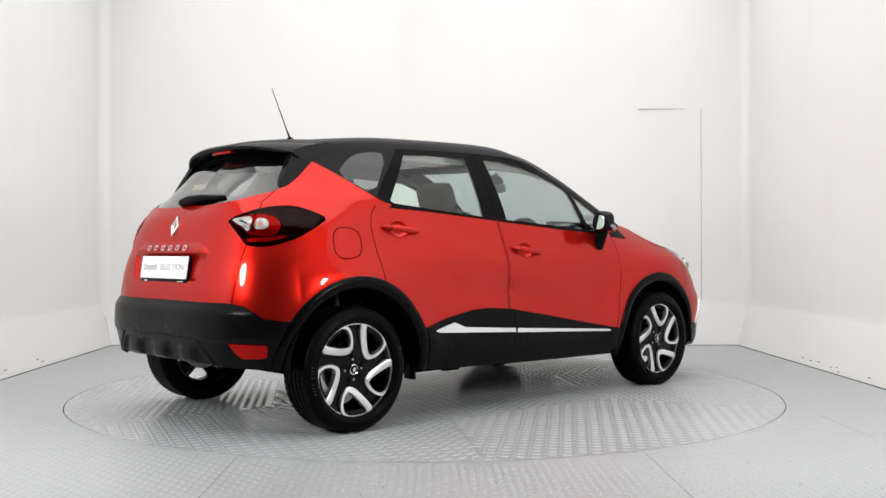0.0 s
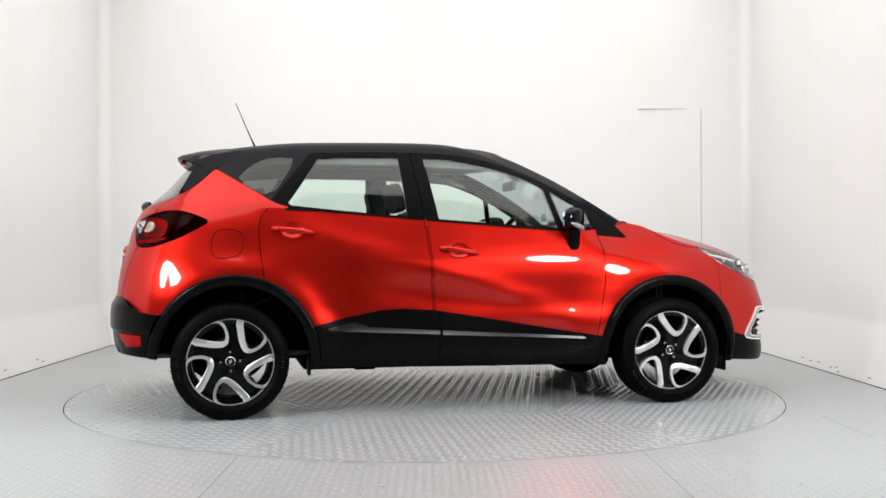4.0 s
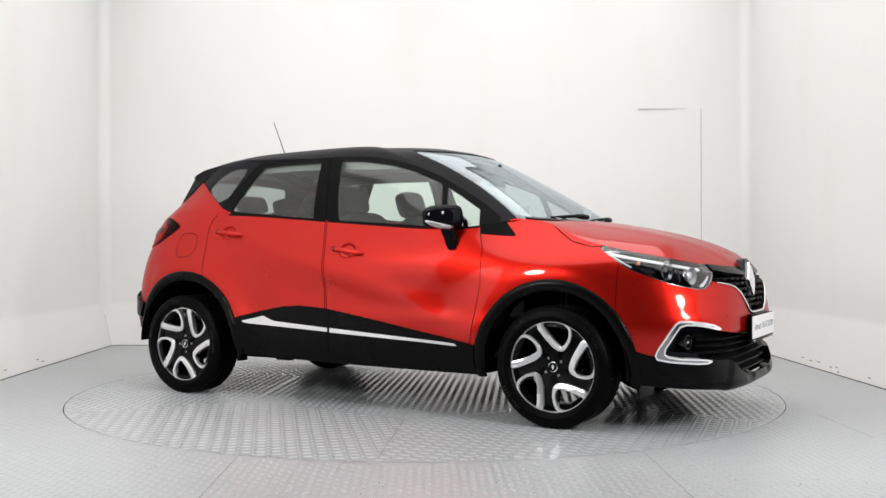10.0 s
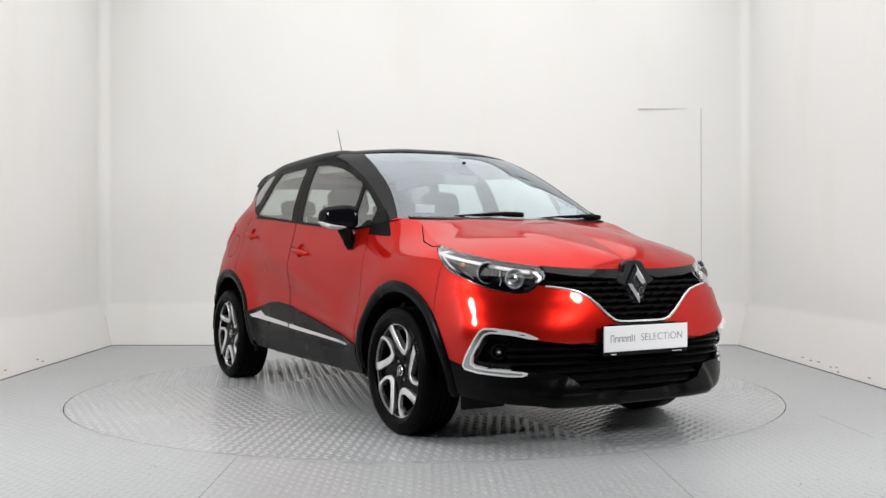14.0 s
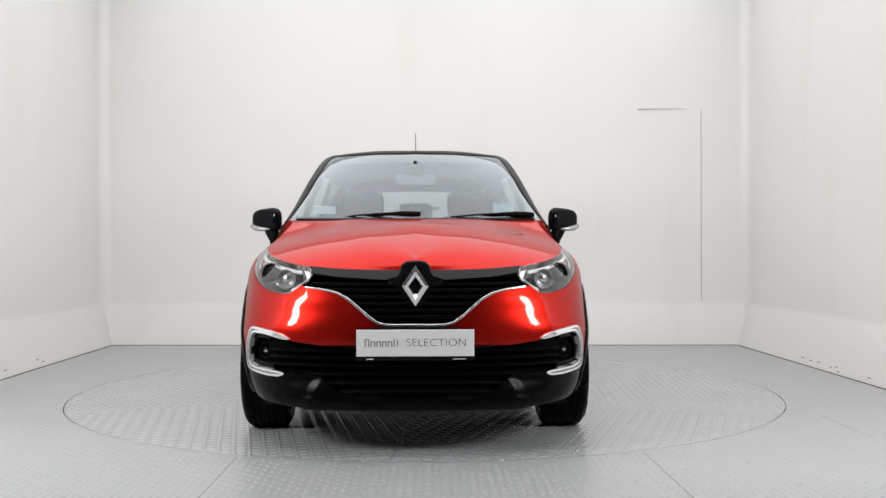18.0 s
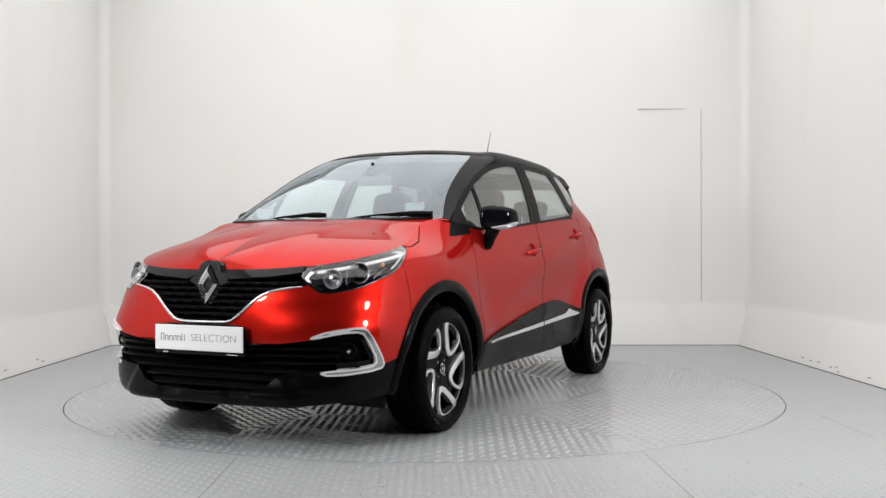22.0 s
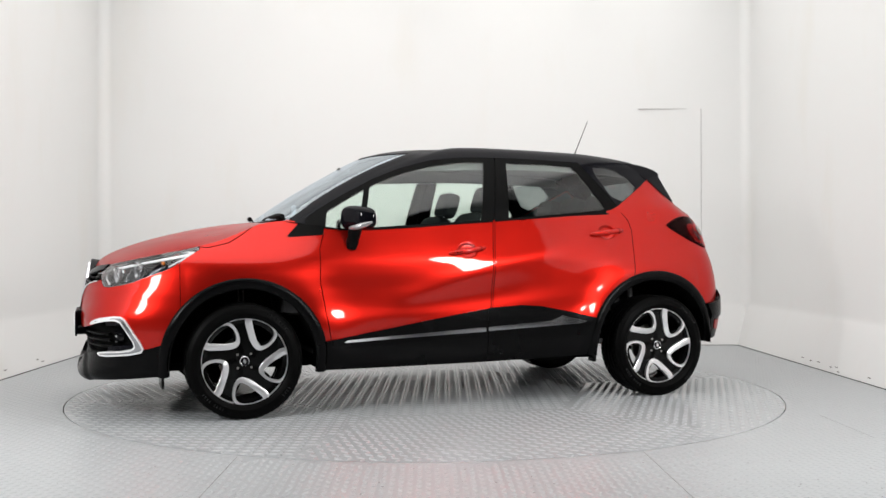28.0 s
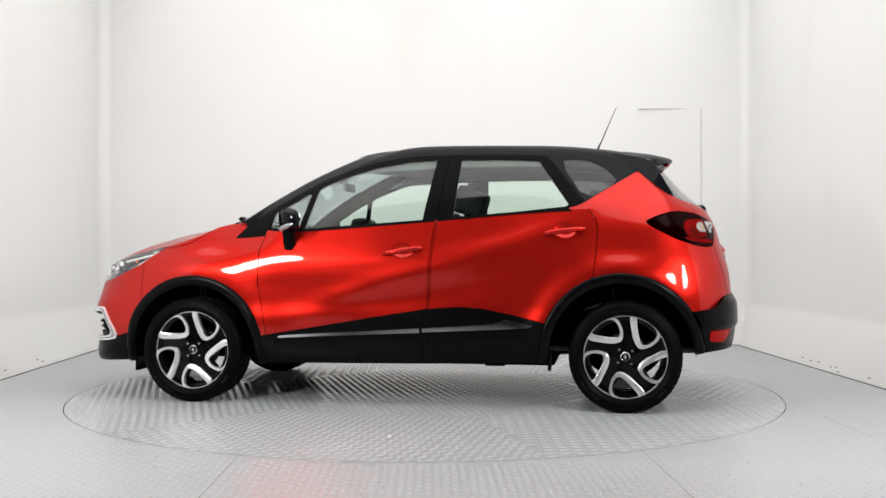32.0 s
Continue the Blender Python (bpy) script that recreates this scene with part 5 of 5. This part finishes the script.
# roof aerial
aerial = part("aerial", lathe([(0.0001, 0.02), (0.012, 0.018), (0.028, 0.0), (0.03, -0.02)], 24, "Z"), SATIN_BLACK, car, "black whip aerial", m=pose(-1.135, 0, 1.568))
part("aerial_rod", tube([(0, 0, 0.01), (-0.03, 0, 0.075), (-0.122, 0, 0.287)], [0.007, 0.0035, 0.0022], 8), SATIN_BLACK, aerial)

# wipers and cowl
cowl = [(1.155 - 0.10 * (abs(y) / 0.66) ** 2.2, y, 1.085 + 0.01 * (abs(y) / 0.66) ** 2) for y in np.linspace(-0.66, 0.66, 31)]
bm = bmesh.new()
rows = [[bm.verts.new((x + dx, y, z + dz)) for x, y, z in cowl] for dx, dz in ((0.06, -0.03), (0.045, 0.004), (-0.01, 0.014), (-0.06, 0.02))]
for p, q in zip(rows, rows[1:]):
    for i in range(len(p) - 1):
        bm.faces.new((p[i], p[i + 1], q[i + 1], q[i]))
part("cowl", bm, SATIN_BLACK, car, "black plastic cowl below the windscreen")
for pivot, tip in (((1.15, 0.03), -0.48), ((1.10, 0.66), 0.12)):
    y0 = pivot[1]
    sweep = [(1.165 - 0.09 * (abs(y) / 0.66) ** 2.2 - 0.012 - 0.05 * t, y, 1.122 - 0.022 * t + 0.012 * math.sin(math.pi * t)) for t, y in [(i / 10, y0 + (tip - y0) * i / 10) for i in range(11)]]
    w = part("wiper", tube(sweep, [0.014, 0.016, 0.015, 0.011, 0.007, 0.005, 0.005, 0.004, 0.004, 0.004, 0.003], 8), SATIN_BLACK, car, "black windscreen wiper")
    part("wiper_blade", tube([(x - 0.02, y, z - 0.006) for x, y, z in sweep[3:]], 0.006, 6), RUBBER, w)

# ---- the car: inside ----
def cushion(name, size, m, mat=FABRIC, label=""):
    bm = bmesh.new()
    bmesh.ops.create_uvsphere(bm, u_segments=28, v_segments=18, radius=1)
    for v in bm.verts:
        v.co = Vector([math.copysign(abs(c) ** 0.45, c) * k for c, k in zip(v.co, size)])
    return part(name, bm, mat, car, label, m=m)


for y in (-0.36, 0.36):
    seat = cushion("front_seat", (0.26, 0.25, 0.09), pose(0.26, y, 0.60, 0, -6, 0), label="dark fabric front seat")
    for nm, size, m in (("backrest", (0.075, 0.25, 0.32), pose(-0.36, 0, 0.30, 0, -16, 0)), ("headrest", (0.05, 0.14, 0.09), pose(-0.50, 0, 0.70, 0, -12, 0))):
        c = cushion(nm, size, m)
        c.parent = seat
    for dy in (-0.06, 0.06):
        part("headrest_post", tube([(-0.455, dy, 0.58), (-0.48, dy, 0.68)], 0.007, 6), SATIN_CHROME, seat)
bench = cushion("rear_bench", (0.26, 0.62, 0.09), pose(-0.64, 0, 0.58, 0, -6, 0), label="dark fabric rear bench")
back = cushion("backrest", (0.075, 0.62, 0.27), pose(-0.33, 0, 0.28, 0, -18, 0))
back.parent = bench
for y in (-0.38, 0.0, 0.38):
    c = cushion("headrest", (0.045, 0.13, 0.058), pose(-0.42, y, 0.70, 0, -12, 0))
    c.parent = bench
    for dy in (-0.06, 0.06):
        part("headrest_post", tube([(-0.40, y + dy, 0.52), (-0.415, y + dy, 0.66)], 0.006, 6), SATIN_CHROME, bench)
part("parcel_shelf", boxed((-1.62, -0.58, 1.04), (-1.12, 0.58, 1.07), 0.01), DASH, car, "black parcel shelf")
part("cabin_floor", boxed((-1.7, -0.7, 0.33), (0.9, 0.7, 0.36), 0.01), DASH, car, "dark cabin carpet")
bm = boxed((0.50, -0.70, 0.55), (1.08, 0.70, 1.03), 0.07)
for v in bm.verts:
    if v.co.z > 0.9:
        v.co.z += 0.02 * (1 - (v.co.y / 0.7) ** 2) + (0.03 if v.co.x > 0.8 else 0)
part("dashboard", bm, DASH, car, "dark grey dashboard")
part("centre_console", boxed((-0.2, -0.1, 0.4), (0.55, 0.1, 0.75), 0.03), DASH, car)
wheel_m = pose(0.40, -0.36, 0.96, 0, -65, 0)
ring = [(0.185 * math.cos(a), 0.185 * math.sin(a), 0) for a in np.linspace(0, 2 * math.pi, 40, endpoint=False)]
steer = part("steering_wheel", tube(ring, 0.016, 10, closed=True), SATIN_BLACK, car, "black steering wheel", m=wheel_m)
for a in (90, 210, 330):
    part("wheel_spoke", tube([(0, 0, -0.02), (0.18 * math.cos(radians(a)), 0.18 * math.sin(radians(a)), 0)], 0.018, 8, flat=0.5), SATIN_BLACK, steer)
part("wheel_boss", lathe([(0.0001, 0.005), (0.06, 0), (0.07, -0.04), (0.04, -0.12)], 24, "Z"), SATIN_BLACK, steer)
# pale material imitates the windscreen's reflection washing over the mirror
part("interior_mirror", boxed((0.53, -0.12, 1.325), (0.56, 0.12, 1.385), 0.014), LINING, car, "interior mirror, coloured pale for the windscreen's reflection")
pod = bmesh.new()
bmesh.ops.create_uvsphere(pod, u_segments=24, v_segments=12, radius=1)
bmesh.ops.transform(pod, matrix=pose(0.575, 0, 1.418, 0, 40, 0) @ Matrix.Diagonal((0.05, 0.062, 0.02, 1)), verts=pod.verts)
part("sensor_pod", pod, SATIN_BLACK, car, "black rain sensor housing")
part("mirror_stem", tube([(0.54, 0, 1.42), (0.58, 0, 1.46)], 0.012, 8), SATIN_BLACK, car)
for y in (-0.36, 0.36):
    part("sun_visor", boxed((0.02, y - 0.17, 1.482), (0.20, y + 0.17, 1.494), 0.005, pose(0, 0, 0)), LINING, car, "pale grey sun visor")
part("tax_disc", boxed((0.965, 0.44, 1.135), (0.968, 0.56, 1.19), 0, pose(0, 0, 0)), LABEL_BLUE, car, "small pale windscreen sticker")
part("parking_label", boxed((0.985, -0.57, 1.13), (0.988, -0.45, 1.175)), PLATE_WHITE, car, "small white windscreen label")

# ---- the studio ----
WALL = material("glossy_white_wall", (0.75, 0.75, 0.742), 0.32, grain=0.012, grain_scale=4, wear=0.02, wear_scale=0.6, even=True)


def stain(m, colour, least, most):
    """Lets faint upright streaks of another tone into a material's colour."""
    nodes, links = m.node_tree.nodes, m.node_tree.links
    b = nodes["Principled BSDF"]
    old = b.inputs["Base Color"].links[0].from_socket
    place, scale, noise, part_of, mix = (nodes.new("ShaderNode" + k) for k in ("TexCoord", "Mapping", "TexNoise", "MapRange", "Mix"))
    mix.data_type = "RGBA"
    scale.inputs["Scale"].default_value = (1.6, 1.6, 0.45)
    noise.inputs["Scale"].default_value, noise.inputs["Detail"].default_value = 1.4, 5
    part_of.inputs["From Min"].default_value, part_of.inputs["From Max"].default_value = least, most
    part_of.inputs["To Max"].default_value = 0.28
    mix.inputs["B"].default_value = (*colour, 1)
    links.new(place.outputs["Object"], scale.inputs["Vector"])
    links.new(scale.outputs["Vector"], noise.inputs["Vector"])
    links.new(noise.outputs["Fac"], part_of.inputs["Value"])
    links.new(part_of.outputs["Result"], mix.inputs["Factor"])
    links.new(old, mix.inputs["A"])
    links.new(mix.outputs["Result"], b.inputs["Base Color"])


stain(WALL, (0.70, 0.67, 0.61), 0.56, 0.74)
CEILING = material("white_ceiling", (0.8, 0.8, 0.79), 0.7, grain=0.03, wear=0.05)
UNSEEN_DARK = material("dark_hall_wall", (0.03, 0.03, 0.032), 0.9, grain=0.2, wear=0.3, wear_scale=0.5)
FLOOR = material("grey_painted_tread_plate", (0.395, 0.411, 0.421), 0.2, grain=0.08, grain_scale=90, wear=0.22, wear_scale=1.3, bump=0.1, bump_scale=120, bump_depth=0.0004)
TREAD = material("worn_tread_bars", (0.365, 0.38, 0.39), 0.22, grain=0.1, grain_scale=80, wear=0.3, wear_scale=2)
FLOOR_PLAIN = material("grey_painted_floor_plate", (0.375, 0.39, 0.40), 0.34, grain=0.14, grain_scale=70, wear=0.22, wear_scale=1.1, bump=0.1, bump_scale=90, bump_depth=0.0004)
WORN_TREAD = material("worn_flat_tread", (0.372, 0.387, 0.397), 0.34, grain=0.12, grain_scale=60, wear=0.3, wear_scale=1.5)
JOINT = material("dark_floor_joint", (0.02, 0.02, 0.02), 0.9, grain=0.2)
JOINT_PALE = material("pale_joint", (0.22, 0.21, 0.2), 0.8, grain=0.3, grain_scale=12)
JOINT_SIDE = material("faint_floor_joint", (0.27, 0.275, 0.28), 0.7, grain=0.4, grain_scale=12)
JOINT_FAINT = material("faint_wall_joint", (0.42, 0.41, 0.4), 0.7, grain=0.5, grain_scale=5)
LAMP_BODY = material("grey_lamp_housing", (0.55, 0.55, 0.54), 0.5, grain=0.1)
RADIUS = 2.262
BACK_L, BACK_R = Vector((-3.095, 3.11, 0)), Vector((3.035, 2.93, 0))
FRONT_L, FRONT_R = Vector((-3.0, -2.6, 0)), Vector((3.03, -2.6, 0))
TOP = 3.95
KICK_H, KICK_D = 0.40, 0.16


def structure(name, bm, mat, label, category=""):
    return tagged(part(name, bm, mat, None, label), kind="structure", category=category or name.split("_")[0])


def wall(name, a, b, label):
    """A panelled wall from a to b, its inner face on that line, with a sloping kick panel along its foot."""
    d = (b - a).normalized()
    out = Vector((d.y, -d.x, 0))
    if out.dot(a + b) < 0:
        out = -out
    bm = bmesh.new()
    prof = [(0.0, 0.0), (KICK_D * 0.42, KICK_H * 0.5), (KICK_D * 0.85, KICK_H * 0.95), (KICK_D, KICK_H + 0.03), (KICK_D, TOP), (KICK_D + 0.15, TOP), (KICK_D + 0.15, 0)]
    ends = [[bm.verts.new(p + out * o + Vector((0, 0, z)) + d * e * o) for o, z in prof] for p, e in ((a, -1), (b, 1))]
    n = len(prof)
    for i in range(n):
        bm.faces.new((ends[0][i], ends[0][(i + 1) % n], ends[1][(i + 1) % n], ends[1][i]))
    bm.faces.new(ends[0])
    bm.faces.new(ends[1][::-1])
    return structure(name, bm, WALL, label, "wall")


wall("wall_north", BACK_L, BACK_R, "glossy white studio back wall with sloping foot")
wall("wall_west", FRONT_L, BACK_L, "glossy white studio side wall with sloping foot")
wall("wall_east", BACK_R, FRONT_R, "glossy white studio side wall with sloping foot")
# rounded strips in the two corners
for corner, sx in ((BACK_L, -1), (BACK_R, 1)):
    bm = bmesh.new()
    rows = []
    for i in range(19):
        a = math.pi / 2 * i / 18
        r = 0.11
        x = corner.x + sx * (KICK_D - r + r * math.sin(a))
        y = corner.y + KICK_D - r + r * math.cos(a)
        rows.append((bm.verts.new((x, y, KICK_H + 0.03)), bm.verts.new((x, y, TOP))))
    for p, q in zip(rows, rows[1:]):
        bm.faces.new((p[0], q[0], q[1], p[1]))
    foot = bm.verts.new((corner.x + sx * 0.1, corner.y + 0.1, 0.28))
    for p, q in zip(rows, rows[1:]):
        bm.faces.new((p[0], foot, q[0]))
    structure("corner_strip", bm, WALL, "rounded white strip in the wall corner", "trim")
# dark gap between the walls and the floor
for a, b in ((FRONT_L, BACK_L), (BACK_L, BACK_R), (BACK_R, FRONT_R)):
    d = (b - a).normalized()
    inward = Vector((d.y, -d.x, 0)) * 0.006
    if inward.dot(a + b) > 0:
        inward = -inward
    structure("floor_gap", slab([(p.x, p.y) for p in (a, b, b + inward, a + inward)], 0.004), JOINT, "thin dark gap along the foot of the wall", "trim")
# scuffs on the sloping foot
rng = random.Random(5)
for wall_x, n_marks in ((-1, 12), (1, 12)):
    bm = bmesh.new()
    for _ in range(n_marks):
        y, h = rng.uniform(-0.6, 1.4), rng.uniform(0.02, 0.07)
        base = FRONT_L if wall_x < 0 else FRONT_R
        far = BACK_L if wall_x < 0 else BACK_R
        x = base.x + (far.x - base.x) * (y - base.y) / (far.y - base.y) + wall_x * (h * KICK_D * 0.84 / KICK_H - 0.0025)
        pts = [(rng.uniform(0.6, 1) * 0.035 * math.cos(k), rng.uniform(0.4, 1) * 0.006 * math.sin(k)) for k in np.linspace(0, 2 * math.pi, 8, endpoint=False)]
        slab(pts, 0.0015, bm, Matrix.Translation((x, y, h)) @ pose(0, 0, 0, 90, 0, 90))
    tagged(part("scuff_marks", bm, JOINT_PALE, None, "small grey scuffs on the white wall foot"), category="scuffs", kind="stuff")
bm = bmesh.new()
for _ in range(150):
    x, y = rng.uniform(-2.2, 2.2), rng.uniform(-3.6, -2.2)
    if math.hypot(x, y) > 2.32:
        size = rng.uniform(0.002, 0.0065)
        slab([(size * rng.uniform(0.6, 1) * math.cos(k), size * rng.uniform(0.4, 1) * math.sin(k)) for k in np.linspace(0, 2 * math.pi, 6, endpoint=False)], 0.0012, bm, pose(x, y, 0.0006, 0, 0, rng.uniform(0, 180)))
tagged(part("floor_specks", bm, JOINT_PALE, None, "tiny dark specks of dirt on the grey floor"), category="dirt", kind="stuff")
# hairline joints of a flush door in the back wall
along = (BACK_R - BACK_L).normalized()
norm = Vector((along.y, -along.x, 0))
def on_back(x, z, off=0.003):
    p = BACK_L + along * ((x - BACK_L.x) / along.x)
    return p - norm * (KICK_D * 1.0) * -1 * (1 if norm.y > 0 else -1) * 1 + Vector((0, -off, z))
for a, b in (((2.722, 0.42), (2.7255, 2.33)), ((2.1, 2.327), (2.72, 2.331))):
    y = on_back((a[0] + b[0]) / 2, 0).y
    structure("door_joint", boxed((a[0], y - 0.002, a[1]), (b[0], y + 0.02, b[1])), JOINT_FAINT, "hairline joint of a flush door", "trim")
structure("ceiling", boxed((-3.4, -3.9, TOP), (3.4, 3.5, TOP + 0.12)), CEILING, "plain white studio ceiling", "ceiling")
# unseen dark enclosure, added so that the car's near side reflects darkness
structure("hall_wall", boxed((-5.2, -10.2, -0.05), (5.2, -10.0, 4.6)), UNSEEN_DARK, "unseen dark backdrop behind the camera", "wall")
structure("hall_wall", boxed((-5.2, -10.0, -0.05), (-5.0, -2.75, 4.6)), UNSEEN_DARK, "unseen dark backdrop beside the camera", "wall")
structure("hall_wall", boxed((5.0, -10.0, -0.05), (5.2, -2.75, 4.6)), UNSEEN_DARK, "unseen dark backdrop beside the camera", "wall")
structure("hall_wall", boxed((-5.2, -2.76, -0.05), (-3.32, -2.62, 4.6)), UNSEEN_DARK, "unseen dark backdrop at the studio's mouth", "wall")
structure("hall_wall", boxed((3.32, -2.76, -0.05), (5.2, -2.62, 4.6)), UNSEEN_DARK, "unseen dark backdrop at the studio's mouth", "wall")
structure("hall_ceiling", boxed((-5.2, -10.2, 4.55), (5.2, -2.6, 4.7)), UNSEEN_DARK, "unseen dark backdrop above the camera", "ceiling")

# floor: one sheet with a round hole for the turntable
bm = bmesh.new()
n = 128
ringv = [bm.verts.new((RADIUS * math.cos(2 * math.pi * i / n), RADIUS * math.sin(2 * math.pi * i / n), 0)) for i in range(n)]
outer = []
for i in range(n):
    a = 2 * math.pi * i / n
    c, s = math.cos(a), math.sin(a)
    k = min((5.2 / abs(c)) if abs(c) > 1e-6 else 99, (3.5 / s) if s > 1e-6 else 99, (10.2 / -s) if s < -1e-6 else 99)
    outer.append(bm.verts.new((c * k, s * k, 0)))
for i in range(n):
    bm.faces.new((ringv[i], outer[i], outer[(i + 1) % n], ringv[(i + 1) % n]))
low = [bm.verts.new((v.co.x, v.co.y, -0.08)) for v in ringv]
for i in range(n):
    bm.faces.new((ringv[i], ringv[(i + 1) % n], low[(i + 1) % n], low[i]))
floor = structure("floor", bm, FLOOR_PLAIN, "grey painted tread-plate floor around the turntable", "floor")
structure("turntable_pit", boxed((-2.4, -2.4, -0.2), (2.4, 2.4, -0.08)), JOINT, "dark pit below the turntable", "floor")
for x, y0, y1 in ((0.99, -2.9, -2.05), (-0.85, -2.95, -2.12), (0.99, -6, -2.9), (-0.85, -6, -2.95)):
    structure("floor_joint", boxed((x - 0.0012, y0, -0.01), (x + 0.0012, y1, 0.0012)), JOINT_PALE, "thin dark joint between floor plates", "trim")
structure("floor_joint", boxed((2.19, -1.75, -0.01), (2.1935, -1.1, 0.0008), 0, Matrix()), JOINT_SIDE, "thin dark joint between floor plates", "trim")


def tread(keep, spacing, angle, x0, x1, y0, y1, z=0.0, high=0.0036):
    """Raised lozenges, every second one turned, as one mesh."""
    c, s = math.cos(angle), math.sin(angle)
    nx, ny = int((x1 - x0) / spacing), int((y1 - y0) / spacing)
    I, J = np.meshgrid(np.arange(nx), np.arange(ny), indexing="ij")
    X, Y = x0 + (I + 0.5) * spacing, y0 + (J + 0.5) * spacing
    turn = np.where((I + J) % 2 == 0, 0.25 * math.pi, -0.25 * math.pi) + angle
    X, Y = c * X - s * Y, s * X + c * Y
    ok = keep(X, Y)
    X, Y, turn = X[ok], Y[ok], turn[ok]
    L, B, H = spacing * 0.50, spacing * 0.20, high
    shape = np.array([(-L, 0, 0), (-L * 0.45, -B, 0), (L * 0.45, -B, 0), (L, 0, 0), (L * 0.45, B, 0), (-L * 0.45, B, 0), (-L * 0.5, 0, H), (L * 0.5, 0, H)])
    faces = [(0, 1, 6), (1, 2, 7, 6), (2, 3, 7), (3, 4, 7), (4, 5, 6, 7), (5, 0, 6)]
    ct, st = np.cos(turn)[:, None], np.sin(turn)[:, None]
    V = np.stack([X[:, None] + ct * shape[:, 0] - st * shape[:, 1], Y[:, None] + st * shape[:, 0] + ct * shape[:, 1], np.broadcast_to(z + shape[:, 2], (len(X), 8))], -1).reshape(-1, 3)
    F = [tuple(8 * k + i for i in f) for k in range(len(X)) for f in faces]
    return V, F


def mesh_of(name, V, F, mat):
    me = bpy.data.meshes.new(name)
    me.from_pydata(V.tolist(), [], F)
    me.materials.append(mat)
    return new(name, me)


V, F = tread(lambda X, Y: (np.hypot(X, Y) > RADIUS + 0.02) & (np.abs(X) < 2.95) & (Y < 2.85), 0.036, 0.0, -3.0, 3.0, -3.6, 2.9, high=0.002)
tagged(mesh_of("floor_tread", V, F, WORN_TREAD), "raised lozenge tread on the grey floor plates", "floor", kind="stuff")

# the turntable: a six-sided middle plate and six outer plates
turntable = new("turntable")
tagged(turntable, "round grey tread-plate turntable flush with the studio floor", "turntable")
HEX = 1.15
START = 55.2
angles = [radians(START + 60 * k) for k in range(6)]
bm = slab([((HEX - 0.001) * math.cos(a), (HEX - 0.001) * math.sin(a)) for a in angles], 0.03, m=pose(0, 0, -0.03))
part("plate", bm, FLOOR, turntable, smooth=False)
part("base_disc", slab([(2.2 * math.cos(2 * math.pi * i / 64), 2.2 * math.sin(2 * math.pi * i / 64)) for i in range(64)], 0.03, m=pose(0, 0, -0.075)), JOINT, turntable, "dark disc below the plates")
shared = None
for k, a in enumerate(angles):
    if shared is None:
        pts = [((HEX + 0.001) * math.cos(radians(0.05)), (HEX + 0.001) * math.sin(radians(0.05)))]
        pts += [((RADIUS - 0.0055) * math.cos(radians(t)), (RADIUS - 0.0055) * math.sin(radians(t))) for t in np.linspace(0.025, 59.975, 28)]
        pts += [((HEX + 0.001) * math.cos(radians(59.95)), (HEX + 0.001) * math.sin(radians(59.95)))]
        ob = part("plate", slab(pts, 0.03, m=pose(0, 0, -0.03)), FLOOR, turntable, smooth=False)
        shared = ob.data
    else:
        ob = new("plate", shared)
        ob.parent = turntable
    ob.matrix_basis = Matrix.Rotation(a, 4, "Z")
Vs, Fs, count = [], [], 0
cos30 = math.cos(radians(30))
for k in range(7):
    direction = radians(START + 30 + 60 * k)
    if k < 6:
        def keep(X, Y):
            r, t = np.hypot(X, Y), (np.degrees(np.arctan2(Y, X)) - START - 60 * k) % 360
            far = X * math.cos(direction) + Y * math.sin(direction)
            return (r < RADIUS - 0.022) & (t < 60) & (r * np.sin(np.radians(np.minimum(t, 60 - t))) > 0.009) & (far > HEX * cos30 + 0.009)
        V, F = tread(keep, 0.049, direction + math.pi / 2, -2.3, 2.3, -2.3, 2.3)
    else:
        def keep(X, Y):
            return np.all([X * math.cos(radians(START + 30 + 60 * j)) + Y * math.sin(radians(START + 30 + 60 * j)) < HEX * cos30 - 0.009 for j in range(6)], axis=0)
        V, F = tread(keep, 0.049, radians(START - 30), -1.2, 1.2, -1.2, 1.2)
    Vs.append(V)
    Fs += [tuple(i + count for i in f) for f in F]
    count += len(V)
tread_ob = mesh_of("tread", np.concatenate(Vs), Fs, TREAD)
tread_ob.parent = turntable
tagged(tread_ob, "raised lozenge tread bars", kind="stuff")

# spot lamps under the ceiling along the back wall
for x in (-1.76, -0.02, 1.62):
    lamp = part("spot_lamp", lathe([(0.0001, 0.16), (0.05, 0.16), (0.075, 0.12), (0.085, 0.0), (0.07, 0.0), (0.06, 0.05), (0.0001, 0.06)], 24, "Z"), LAMP_BODY, None, "small grey spot lamp hanging below the studio ceiling", m=pose(x, 2.75, 3.338))
    tagged(lamp, category="lamp", group="spot lamps along the back wall")
    part("lamp_rod", tube([(0, 0, 0.15), (0, 0, TOP - 3.338 + 0.01)], 0.012, 8), LAMP_BODY, lamp)


def motions():
    turn = table(HEADINGS)
    for t_thing, shift in ((car, pose(-AXIS_X, -AXIS_Y, 0)), (turntable, pose(0, 0, 0))):
        walk(t_thing, [(t, pose(0, 0, 0, 0, 0, float(turn(np.array(t, float)))) @ shift) for t in range(0, 33)])


motions()
